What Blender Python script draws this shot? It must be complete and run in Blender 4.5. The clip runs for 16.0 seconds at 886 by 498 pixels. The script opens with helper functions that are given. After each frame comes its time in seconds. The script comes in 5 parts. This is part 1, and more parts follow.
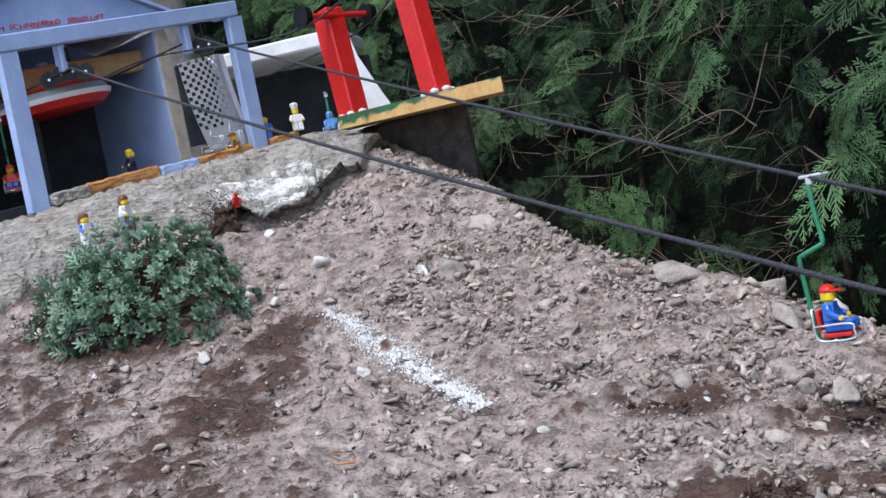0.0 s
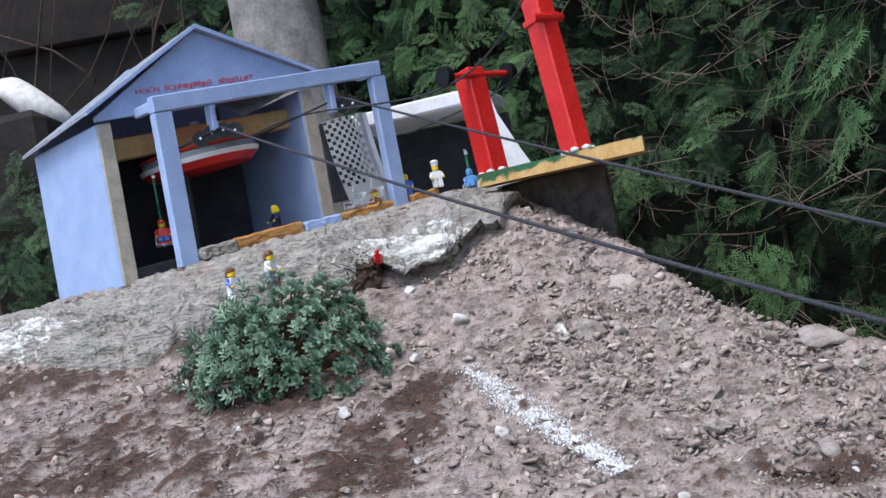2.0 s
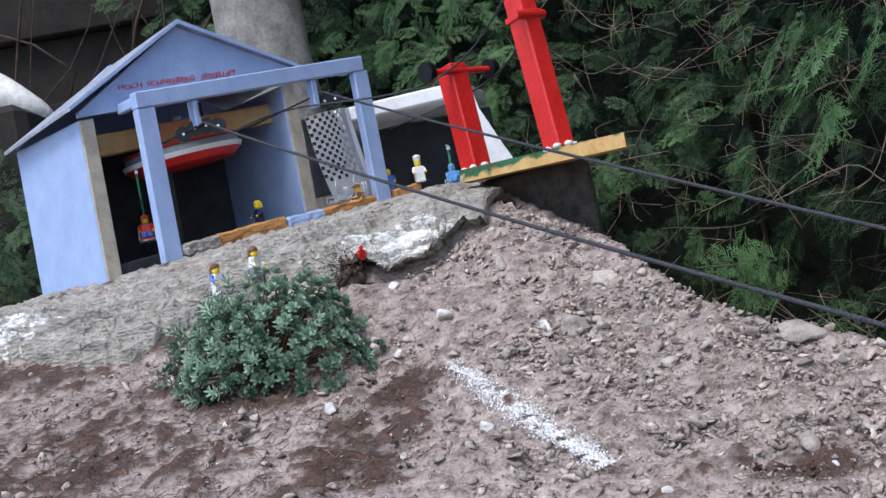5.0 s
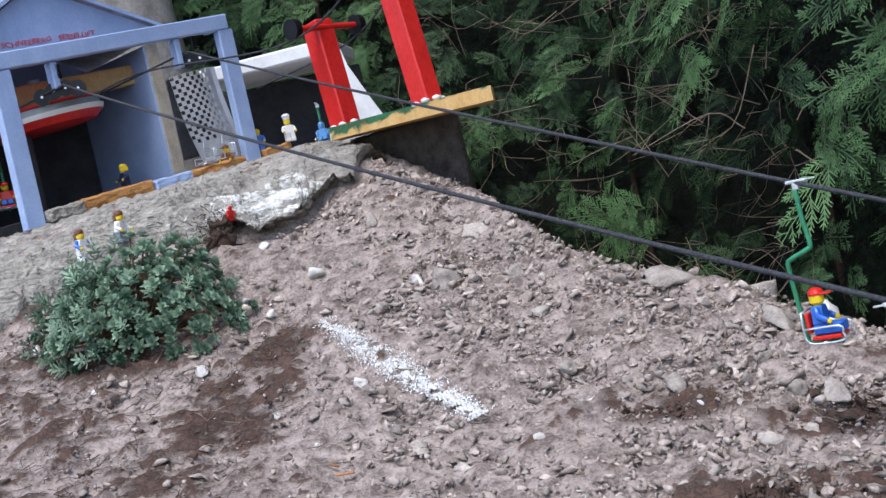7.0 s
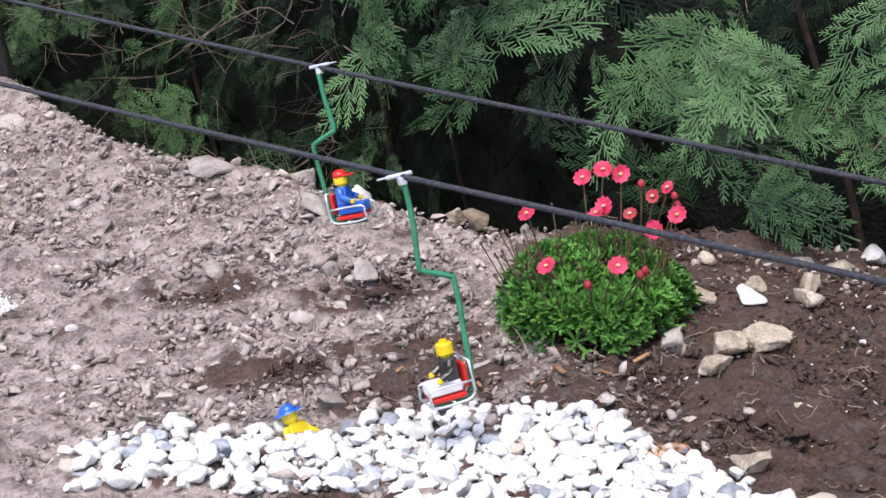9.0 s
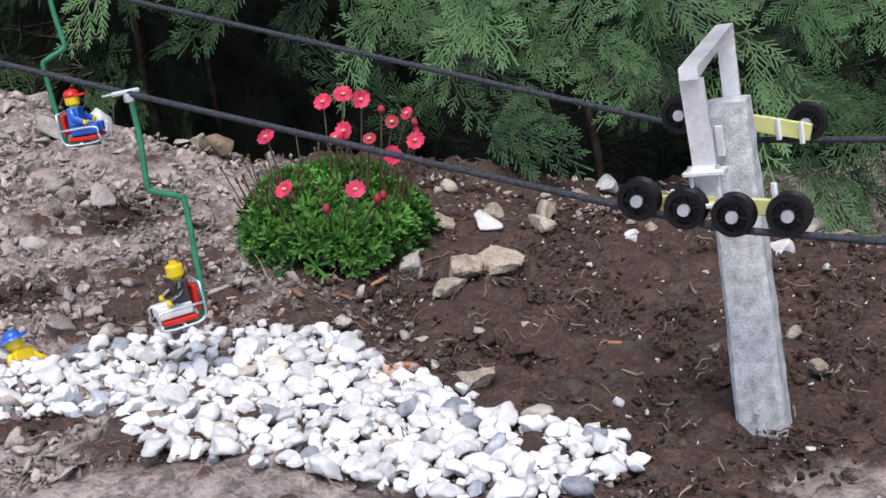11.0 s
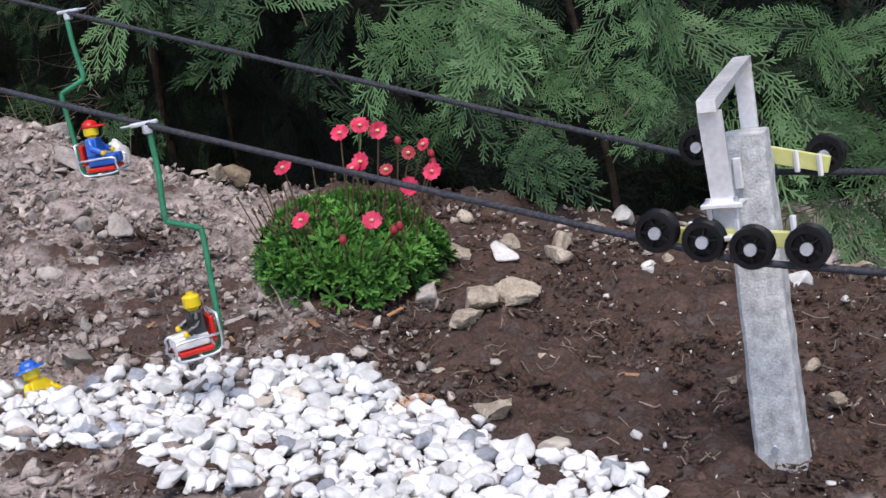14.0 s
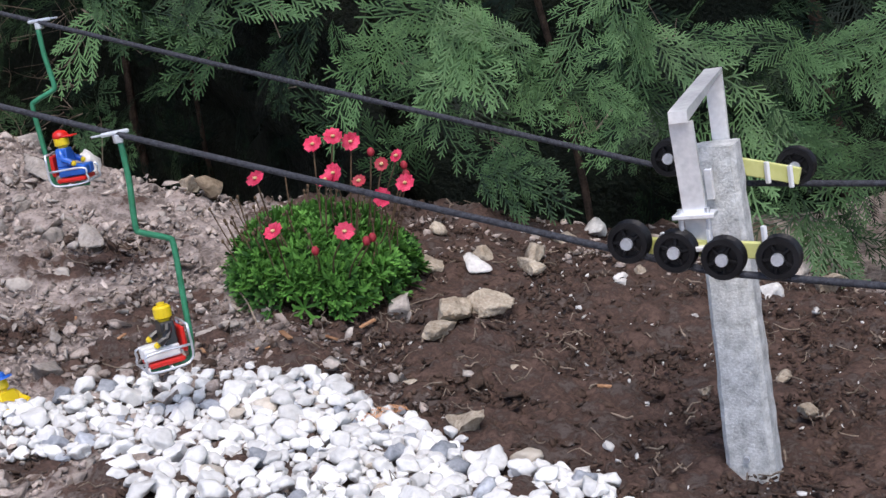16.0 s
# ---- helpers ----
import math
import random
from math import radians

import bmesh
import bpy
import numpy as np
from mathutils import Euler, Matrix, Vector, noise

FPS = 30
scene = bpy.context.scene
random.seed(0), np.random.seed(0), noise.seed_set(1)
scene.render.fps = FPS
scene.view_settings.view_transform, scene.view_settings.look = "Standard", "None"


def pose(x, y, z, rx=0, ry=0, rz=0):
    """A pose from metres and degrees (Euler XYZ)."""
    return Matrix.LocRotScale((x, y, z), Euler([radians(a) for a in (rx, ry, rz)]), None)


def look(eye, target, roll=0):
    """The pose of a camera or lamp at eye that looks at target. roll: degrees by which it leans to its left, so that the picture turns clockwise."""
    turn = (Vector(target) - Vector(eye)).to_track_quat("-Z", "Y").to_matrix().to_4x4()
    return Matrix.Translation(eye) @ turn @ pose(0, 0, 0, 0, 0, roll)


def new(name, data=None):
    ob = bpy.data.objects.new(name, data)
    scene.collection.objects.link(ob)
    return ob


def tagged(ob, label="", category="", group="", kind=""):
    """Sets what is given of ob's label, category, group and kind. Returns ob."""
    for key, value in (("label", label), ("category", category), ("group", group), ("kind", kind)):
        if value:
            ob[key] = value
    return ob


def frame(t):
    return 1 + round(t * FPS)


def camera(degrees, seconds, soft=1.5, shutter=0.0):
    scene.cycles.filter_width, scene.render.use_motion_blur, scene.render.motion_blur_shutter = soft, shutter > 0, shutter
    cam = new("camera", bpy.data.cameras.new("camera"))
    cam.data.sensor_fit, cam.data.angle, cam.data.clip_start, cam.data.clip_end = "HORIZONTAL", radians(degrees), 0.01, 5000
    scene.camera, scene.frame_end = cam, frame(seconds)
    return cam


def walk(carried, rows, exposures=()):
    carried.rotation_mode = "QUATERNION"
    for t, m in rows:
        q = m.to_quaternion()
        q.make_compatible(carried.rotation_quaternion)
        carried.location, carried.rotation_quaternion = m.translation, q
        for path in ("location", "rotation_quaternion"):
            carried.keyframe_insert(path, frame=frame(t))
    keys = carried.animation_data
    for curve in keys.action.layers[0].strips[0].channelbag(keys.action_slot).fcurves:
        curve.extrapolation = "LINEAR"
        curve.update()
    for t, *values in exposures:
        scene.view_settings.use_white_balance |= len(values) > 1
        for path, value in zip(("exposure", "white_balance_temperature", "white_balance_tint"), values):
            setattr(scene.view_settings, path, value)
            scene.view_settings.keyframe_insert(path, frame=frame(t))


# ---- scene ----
cam = camera(39.2, 16.0)
PATH = [
    (0, (0.0646, -0.1320, 0.7806), (-0.0317, 1.7652, 0.7440), -11.64),
    (0.5, (0.0640, -0.1346, 0.7843), (-0.0929, 1.7589, 0.7829), -11.10),
    (1, (0.0641, -0.1377, 0.7848), (-0.1594, 1.7486, 0.8253), -11.32),
    (1.5, (0.0624, -0.1381, 0.7870), (-0.1784, 1.7457, 0.8436), -11.12),
    (2, (0.0614, -0.1381, 0.7871), (-0.2192, 1.7392, 0.8699), -10.89),
    (2.5, (0.0624, -0.1361, 0.7873), (-0.2072, 1.7433, 0.8584), -10.85),
    (3, (0.0624, -0.1361, 0.7873), (-0.2003, 1.7442, 0.8606), -10.79),
    (3.2, (0.0624, -0.1361, 0.7873), (-0.2019, 1.7439, 0.8619), -10.78),
    (5.3, (0.0583, -0.1493, 0.7938), (-0.1865, 1.7340, 0.8498), -11.19),
    (5.5, (0.0643, -0.1463, 0.7936), (-0.1659, 1.7391, 0.8424), -11.38),
    (6, (0.0622, -0.1483, 0.7935), (-0.1527, 1.7389, 0.8417), -12.06),
    (6.5, (0.0641, -0.1471, 0.7924), (-0.0757, 1.7477, 0.7831), -12.59),
    (7, (0.0674, -0.1431, 0.7866), (-0.0199, 1.7546, 0.7528), -12.88),
    (7.5, (0.0717, -0.1391, 0.7806), (0.1264, 1.7573, 0.6779), -12.74),
    (8, (0.0826, -0.1387, 0.7711), (0.3117, 1.7394, 0.5973), -12.34),
    (8.5, (0.0911, -0.1440, 0.7661), (0.4543, 1.7086, 0.5524), -12.17),
    (9, (0.1005, -0.1502, 0.7599), (0.5864, 1.6613, 0.4559), -12.31),
    (9.5, (0.1070, -0.1556, 0.7551), (0.7175, 1.6051, 0.3846), -11.31),
    (10, (0.1183, -0.1615, 0.7476), (0.8683, 1.5260, 0.3005), -10.46),
    (10.2, (0.1182, -0.1614, 0.7466), (0.9014, 1.5077, 0.2874), -9.90),
    (12.3, (0.1200, -0.1602, 0.7456), (0.8767, 1.5258, 0.3040), -10.67),
    (12.5, (0.1191, -0.1623, 0.7464), (0.8714, 1.5278, 0.3133), -10.54),
    (13, (0.1201, -0.1613, 0.7464), (0.8807, 1.5273, 0.3223), -10.25),
    (13.5, (0.1182, -0.1594, 0.7470), (0.8814, 1.5295, 0.3283), -10.24),
    (14, (0.1182, -0.1594, 0.7470), (0.8858, 1.5290, 0.3346), -10.14),
    (14.5, (0.1190, -0.1592, 0.7459), (0.9018, 1.5202, 0.3255), -9.51),
    (15, (0.1179, -0.1581, 0.7452), (0.9107, 1.5194, 0.3359), -9.22),
    (15.5, (0.1189, -0.1581, 0.7450), (0.9058, 1.5192, 0.3236), -9.72),
    (16, (0.1189, -0.1590, 0.7449), (0.9266, 1.5139, 0.3465), -9.74),
]
walk(cam, [(t, look(eye, target, roll)) for t, eye, target, roll in PATH],
     [(0, 1.0, 6500, 10), (6.5, 1.05, 6500, 10), (8.0, 1.16, 6650, 12), (9.0, 1.29, 6850, 15), (9.6, 1.24, 6850, 15), (10.2, 1.0, 6800, 14), (12.0, 0.87, 6800, 14), (16, 0.84, 6800, 14)])

# ---- world and light: bright overcast day ----
world = bpy.data.worlds.new("overcast_sky")
scene.world = world
world.use_nodes = True
wn = world.node_tree
sky = wn.nodes.new("ShaderNodeTexSky")
sky.sky_type = "NISHITA"
sky.sun_disc = False
sky.sun_elevation = radians(61)
sky.sun_rotation = radians(200)
sky.air_density, sky.dust_density, sky.ozone_density = 1.0, 1.5, 2.0
wn.links.new(sky.outputs[0], wn.nodes["Background"].inputs[0])
wn.nodes["Background"].inputs[1].default_value = 0.15
sun_data = bpy.data.lights.new("sun", "SUN")
sun_data.energy, sun_data.angle, sun_data.color = 1.3, radians(25), (1.0, 0.98, 0.95)
sun = new("sun", sun_data)
sun.matrix_world = look((-1.0, -2.0, 6.1), (0.2, 0.8, 0.6))

# ---- materials ----
def mat(name, c1, c2, scale=60.0, rough=0.7, bump=0.3, dist=0.001, metal=0.0, fine=6.0, attr="", c3=None, island=0.0, spec=0.4, lo=0.35, hi=0.65, stretch=None):
    """Two colours mixed by noise at two scales, with relief; attr names a mesh attribute that mixes towards c3."""
    m = bpy.data.materials.new(name)
    m.use_nodes = True
    n, l = m.node_tree.nodes, m.node_tree.links
    b = n["Principled BSDF"]
    geo = n.new("ShaderNodeNewGeometry")
    n1, n2 = n.new("ShaderNodeTexNoise"), n.new("ShaderNodeTexNoise")
    for node, sc, det in ((n1, scale, 4.0), (n2, scale * fine, 3.0)):
        node.inputs["Scale"].default_value = sc
        node.inputs["Detail"].default_value = det
        if stretch:
            vm = n.new("ShaderNodeVectorMath"); vm.operation = "MULTIPLY"
            vm.inputs[1].default_value = stretch
            l.new(geo.outputs["Position"], vm.inputs[0]); l.new(vm.outputs[0], node.inputs["Vector"])
        else:
            l.new(geo.outputs["Position"], node.inputs["Vector"])
    mx = n.new("ShaderNodeMath"); mx.operation = "ADD"
    h1 = n.new("ShaderNodeMath"); h1.operation = "MULTIPLY"; h1.inputs[1].default_value = 0.6
    h2 = n.new("ShaderNodeMath"); h2.operation = "MULTIPLY"; h2.inputs[1].default_value = 0.4
    l.new(n1.outputs["Fac"], h1.inputs[0]); l.new(n2.outputs["Fac"], h2.inputs[0])
    l.new(h1.outputs[0], mx.inputs[0]); l.new(h2.outputs[0], mx.inputs[1])
    ramp = n.new("ShaderNodeMapRange")
    ramp.inputs["From Min"].default_value, ramp.inputs["From Max"].default_value = lo, hi
    l.new(mx.outputs[0], ramp.inputs["Value"])
    col = n.new("ShaderNodeMix"); col.data_type = "RGBA"
    col.inputs["A"].default_value, col.inputs["B"].default_value = (*c1, 1), (*c2, 1)
    l.new(ramp.outputs[0], col.inputs["Factor"])
    out = col.outputs["Result"]
    if attr:
        at = n.new("ShaderNodeAttribute"); at.attribute_name = attr
        mix = n.new("ShaderNodeMix"); mix.data_type = "RGBA"
        c3n = n.new("ShaderNodeMix"); c3n.data_type = "RGBA"
        c3n.inputs["A"].default_value = (*[v * 0.4 for v in c3], 1)
        c3n.inputs["B"].default_value = (*[min(1, v * 1.6) for v in c3], 1)
        l.new(ramp.outputs[0], c3n.inputs["Factor"])
        wob = n.new("ShaderNodeMath"); wob.operation = "MULTIPLY_ADD"
        wob.inputs[1].default_value = 0.7
        l.new(ramp.outputs[0], wob.inputs[0]); l.new(at.outputs["Fac"], wob.inputs[2])
        hard = n.new("ShaderNodeMapRange"); hard.interpolation_type = "SMOOTHSTEP"
        hard.inputs["From Min"].default_value, hard.inputs["From Max"].default_value = 0.72, 1.3
        l.new(wob.outputs[0], hard.inputs["Value"])
        l.new(hard.outputs[0], mix.inputs["Factor"])
        l.new(out, mix.inputs["A"]); l.new(c3n.outputs["Result"], mix.inputs["B"])
        out = mix.outputs["Result"]
    if island:
        hsv = n.new("ShaderNodeHueSaturation")
        oi = n.new("ShaderNodeObjectInfo")
        add = n.new("ShaderNodeMath"); add.operation = "ADD"
        fr = n.new("ShaderNodeMath"); fr.operation = "FRACT"
        l.new(oi.outputs["Random"], add.inputs[0]); l.new(geo.outputs["Random Per Island"], add.inputs[1])
        l.new(add.outputs[0], fr.inputs[0])
        rr = n.new("ShaderNodeMapRange")
        rr.inputs["To Min"].default_value, rr.inputs["To Max"].default_value = 1 - island, 1 + island * 0.5
        l.new(fr.outputs[0], rr.inputs["Value"]); l.new(rr.outputs[0], hsv.inputs["Value"])
        l.new(out, hsv.inputs["Color"]); out = hsv.outputs["Color"]
    l.new(out, b.inputs["Base Color"])
    b.inputs["Roughness"].default_value, b.inputs["Metallic"].default_value = rough, metal
    b.inputs["Specular IOR Level"].default_value = spec
    if bump:
        bp = n.new("ShaderNodeBump")
        bp.inputs["Strength"].default_value, bp.inputs["Distance"].default_value = bump, dist
        l.new(mx.outputs[0], bp.inputs["Height"]); l.new(bp.outputs[0], b.inputs["Normal"])
    return m


M_SOIL = mat("soil", (0.142, 0.115, 0.104), (0.405, 0.34, 0.31), 70, 0.95, 1.0, 0.005, attr="peat", c3=(0.068, 0.044, 0.036), fine=5, spec=0.1, lo=0.4, hi=0.6)
M_CLOD = mat("clod", (0.225, 0.181, 0.16), (0.59, 0.5, 0.445), 90, 0.95, 0.6, 0.002, attr="peat", c3=(0.072, 0.047, 0.036), island=0.4, spec=0.15)
M_ROCK = mat("grey_rock", (0.23, 0.2, 0.18), (0.5, 0.445, 0.4), 55, 0.9, 0.8, 0.003, fine=7, island=0.3, spec=0.2)
M_TAN = mat("limestone", (0.25, 0.195, 0.14), (0.58, 0.5, 0.4), 70, 0.9, 1.0, 0.004, fine=7, spec=0.2)
M_WHITE_STONE = mat("white_stone", (0.45, 0.425, 0.4), (0.76, 0.74, 0.71), 80, 0.75, 0.5, 0.0015, spec=0.3)
M_MARBLE = mat("white_marble", (0.5, 0.495, 0.485), (0.8, 0.79, 0.77), 60, 0.6, 0.25, 0.001, island=0.22, spec=0.3, lo=0.25, hi=0.6)
M_CREAM_PEBBLE = mat("cream_pebble", (0.42, 0.36, 0.29), (0.66, 0.6, 0.52), 60, 0.6, 0.25, 0.001, island=0.2, spec=0.3)
M_GREY_PEBBLE = mat("grey_pebble", (0.18, 0.2, 0.23), (0.46, 0.48, 0.52), 70, 0.55, 0.25, 0.001, island=0.35)
M_CHALK = mat("chalk_powder", (0.7, 0.7, 0.7), (0.9, 0.9, 0.9), 200, 0.95, 0.3, 0.001)
M_CEMENT = mat("cement", (0.19, 0.18, 0.162), (0.43, 0.405, 0.365), 62, 0.95, 1.0, 0.011, attr="paint", c3=(0.58, 0.58, 0.565), fine=4, spec=0.15, stretch=(0.45, 1.0, 1.15))
M_SHADE_CEMENT = mat("shade_dark_cement", (0.035, 0.03, 0.026), (0.1, 0.088, 0.077), 60, 0.9, 0.8, 0.004, fine=6, spec=0.2)
M_CONCRETE = mat("cast_concrete", (0.33, 0.335, 0.33), (0.66, 0.665, 0.655), 160, 0.85, 0.8, 0.0016, fine=5, spec=0.25)
M_BLUE = mat("pale_blue_paint", (0.27, 0.37, 0.6), (0.36, 0.47, 0.71), 30, 0.55, 0.25, 0.0008, fine=9)
M_RAW = mat("raw_plywood_edge", (0.34, 0.3, 0.24), (0.52, 0.47, 0.38), 60, 0.85, 0.4, 0.001)
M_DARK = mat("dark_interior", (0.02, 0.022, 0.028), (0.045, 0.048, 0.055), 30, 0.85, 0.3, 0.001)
M_ROOF = mat("weathered_roof", (0.16, 0.17, 0.2), (0.34, 0.37, 0.43), 40, 0.8, 0.5, 0.002)
M_ORANGE = mat("worn_orange_wood", (0.3, 0.12, 0.035), (0.55, 0.29, 0.1), 60, 0.8, 0.6, 0.002, attr="", fine=5)
M_PINE = mat("pine_wood", (0.36, 0.22, 0.09), (0.52, 0.36, 0.17), 35, 0.7, 0.3, 0.001)
M_RED = mat("red_gloss_paint", (0.5, 0.012, 0.012), (0.68, 0.03, 0.025), 25, 0.4, 0.3, 0.0012, fine=8)
M_BOARD = mat("green_stained_board", (0.52, 0.3, 0.1), (0.7, 0.47, 0.2), 40, 0.8, 0.5, 0.001, attr="moss", c3=(0.025, 0.11, 0.05))
M_WHITE = mat("white_paint", (0.66, 0.67, 0.7), (0.82, 0.83, 0.85), 30, 0.6, 0.3, 0.001)
M_BLACK = mat("black_rubber", (0.005, 0.005, 0.006), (0.014, 0.014, 0.016), 90, 0.35, 0.3, 0.0006, spec=0.25)
M_ROPE = mat("black_rope", (0.012, 0.013, 0.018), (0.06, 0.062, 0.075), 500, 0.85, 0.8, 0.0008, fine=3)
M_STEEL = mat("zinc_steel", (0.52, 0.55, 0.6), (0.76, 0.79, 0.84), 120, 0.34, 0.15, 0.0004, metal=0.65)
M_ALU = mat("brushed_aluminium", (0.7, 0.7, 0.72), (0.98, 0.98, 0.98), 60, 0.26, 0.3, 0.0006, metal=0.4)
M_LIME = mat("pale_yellow_plastic", (0.48, 0.49, 0.15), (0.62, 0.62, 0.26), 40, 0.5, 0.1, 0.0004)
M_GREEN_WIRE = mat("green_enamel", (0.02, 0.16, 0.08), (0.04, 0.26, 0.14), 60, 0.45, 0.1, 0.0004)


def plastic(name, c):
    return mat(name, tuple(v * 0.85 for v in c), c, 50, 0.3, 0.04, 0.0003, spec=0.5)


P_YELLOW = plastic("yellow_plastic", (0.8, 0.58, 0.02))
P_RED = plastic("red_plastic", (0.65, 0.02, 0.015))
P_BLUE = plastic("blue_plastic", (0.02, 0.13, 0.55))
P_WHITE = plastic("white_plastic", (0.8, 0.8, 0.8))
P_BLACK = plastic("black_plastic", (0.018, 0.018, 0.02))
P_BROWN = plastic("brown_plastic", (0.16, 0.06, 0.025))
P_GREY = plastic("grey_plastic", (0.2, 0.24, 0.28))
P_SKY = plastic("light_blue_plastic", (0.1, 0.3, 0.62))
P_NAVY = plastic("navy_plastic", (0.015, 0.025, 0.09))


def leaf_mat(name, c1, c2, scale=40, rough=0.55):
    """Foliage: the tone attribute mixes a dark leaf colour with a pale one; a little light comes through."""
    m = bpy.data.materials.new(name)
    m.use_nodes = True
    n, l = m.node_tree.nodes, m.node_tree.links
    b = n["Principled BSDF"]
    at = n.new("ShaderNodeAttribute"); at.attribute_name = "tone"
    geo = n.new("ShaderNodeNewGeometry")
    nz = n.new("ShaderNodeTexNoise"); nz.inputs["Scale"].default_value = scale
    l.new(geo.outputs["Position"], nz.inputs["Vector"])
    ad = n.new("ShaderNodeMath"); ad.operation = "MULTIPLY_ADD"
    ad.inputs[1].default_value, ad.inputs[2].default_value = 0.5, -0.25
    l.new(nz.outputs["Fac"], ad.inputs[0])
    s2 = n.new("ShaderNodeMath"); s2.operation = "ADD"; s2.use_clamp = True
    l.new(ad.outputs[0], s2.inputs[0]); l.new(at.outputs["Fac"], s2.inputs[1])
    col = n.new("ShaderNodeMix"); col.data_type = "RGBA"
    col.inputs["A"].default_value, col.inputs["B"].default_value = (*c1, 1), (*c2, 1)
    l.new(s2.outputs[0], col.inputs["Factor"]); l.new(col.outputs["Result"], b.inputs["Base Color"])
    b.inputs["Roughness"].default_value = rough
    b.inputs["Specular IOR Level"].default_value = 0.2
    tr = n.new("ShaderNodeBsdfTranslucent"); ms = n.new("ShaderNodeMixShader")
    ms.inputs[0].default_value = 0.18
    l.new(col.outputs["Result"], tr.inputs["Color"])
    l.new(b.outputs[0], ms.inputs[1]); l.new(tr.outputs[0], ms.inputs[2])
    l.new(ms.outputs[0], n["Material Output"].inputs["Surface"])
    return m


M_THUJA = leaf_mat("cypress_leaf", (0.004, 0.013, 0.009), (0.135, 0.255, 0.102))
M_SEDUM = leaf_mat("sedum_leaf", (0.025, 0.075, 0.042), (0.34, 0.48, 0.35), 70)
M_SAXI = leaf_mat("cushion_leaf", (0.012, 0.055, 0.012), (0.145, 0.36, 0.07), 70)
M_PETAL = mat("pink_petal", (0.42, 0.01, 0.045), (0.74, 0.085, 0.16), 150, 0.7, 0.2, 0.0005, island=0.35, spec=0.15)
M_BUD = mat("dark_red_bud", (0.2, 0.012, 0.02), (0.42, 0.03, 0.05), 150, 0.6, 0.2, 0.0005)
M_STEM = mat("dark_stem", (0.06, 0.035, 0.02), (0.14, 0.09, 0.05), 100, 0.8, 0.2, 0.0005)
M_STAMEN = mat("yellow_stamen", (0.5, 0.3, 0.12), (0.75, 0.55, 0.3), 150, 0.7, 0.2, 0.0005)
M_BARK = mat("brown_bark", (0.02, 0.013, 0.01), (0.085, 0.056, 0.04), 60, 0.95, 0.9, 0.003)
M_TWIG = mat("dry_twig", (0.13, 0.095, 0.07), (0.33, 0.26, 0.2), 90, 0.9, 0.4, 0.001, island=0.4)
M_TRUNK = mat("grey_trunk", (0.14, 0.135, 0.125), (0.33, 0.31, 0.29), 25, 0.9, 0.7, 0.004, fine=6)
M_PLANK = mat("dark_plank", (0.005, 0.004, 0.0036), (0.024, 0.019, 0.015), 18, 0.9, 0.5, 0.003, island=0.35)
M_CORE = mat("hedge_painted_shade", (0.003, 0.006, 0.003), (0.011, 0.018, 0.009), 30, 0.95, 1.0, 0.02)


# ---- mesh helpers ----
def thing(name, at, label, category, group="", kind=""):
    ob = new(name)
    ob.empty_display_size = 0.02
    ob.location = at
    return tagged(ob, label, category, group, kind)


def origin(ob):
    p = Vector((0, 0, 0))
    while ob:
        p += ob.location
        ob = ob.parent
    return p


def part(name, bm, material, parent=None, label="", smooth=False, world=True):
    """Links a bmesh (world places unless world is False) as one mesh object under a thing or part."""
    me = bpy.data.meshes.new(name)
    if parent is not None and world:
        bmesh.ops.translate(bm, verts=bm.verts, vec=-origin(parent))
    bmesh.ops.recalc_face_normals(bm, faces=bm.faces)
    bm.to_mesh(me)
    bm.free()
    for m in material if isinstance(material, (list, tuple)) else [material]:
        me.materials.append(m)
    if smooth:
        me.shade_smooth()
    ob = new(name, me)
    ob.parent = parent
    return tagged(ob, label) if label else ob


def arrays(name, verts, faces, material, parent=None, attr=None, values=None, smooth=False):
    """A joined mesh from numpy arrays of vertices and triangles or quads."""
    me = bpy.data.meshes.new(name)
    k = faces.shape[1]
    me.vertices.add(len(verts)); me.loops.add(faces.size); me.polygons.add(len(faces))
    v = np.asarray(verts, dtype=np.float32)
    if parent is not None:
        v = v - np.array(origin(parent), dtype=np.float32)
    me.vertices.foreach_set("co", v.ravel())
    me.loops.foreach_set("vertex_index", np.ascontiguousarray(faces, dtype=np.int32).ravel())
    me.polygons.foreach_set("loop_start", np.arange(0, faces.size, k, dtype=np.int32))
    me.update(calc_edges=True)
    if attr:
        a = me.attributes.new(attr, "FLOAT", "POINT")
        a.data.foreach_set("value", np.asarray(values, dtype=np.float32))
    me.materials.append(material)
    if smooth:
        me.shade_smooth()
    me.validate()
    ob = new(name, me)
    ob.parent = parent
    return ob


def box(bm, lo, hi, bevel=0.0, m=None, mi=0):
    old = set(bm.faces)
    r = bmesh.ops.create_cube(bm, size=1.0)
    vs = r["verts"]
    for v in vs:
        v.co = Vector([lo[i] + (v.co[i] + 0.5) * (hi[i] - lo[i]) for i in range(3)])
    if bevel:
        bmesh.ops.bevel(bm, geom=list({e for v in vs for e in v.link_edges}), offset=bevel, segments=1, affect="EDGES")
    fs = [f for f in bm.faces if f not in old]
    vs = list({v for f in fs for v in f.verts})
    for f in fs:
        f.material_index = mi
    if m is not None:
        bmesh.ops.transform(bm, matrix=m, verts=vs)
    return vs


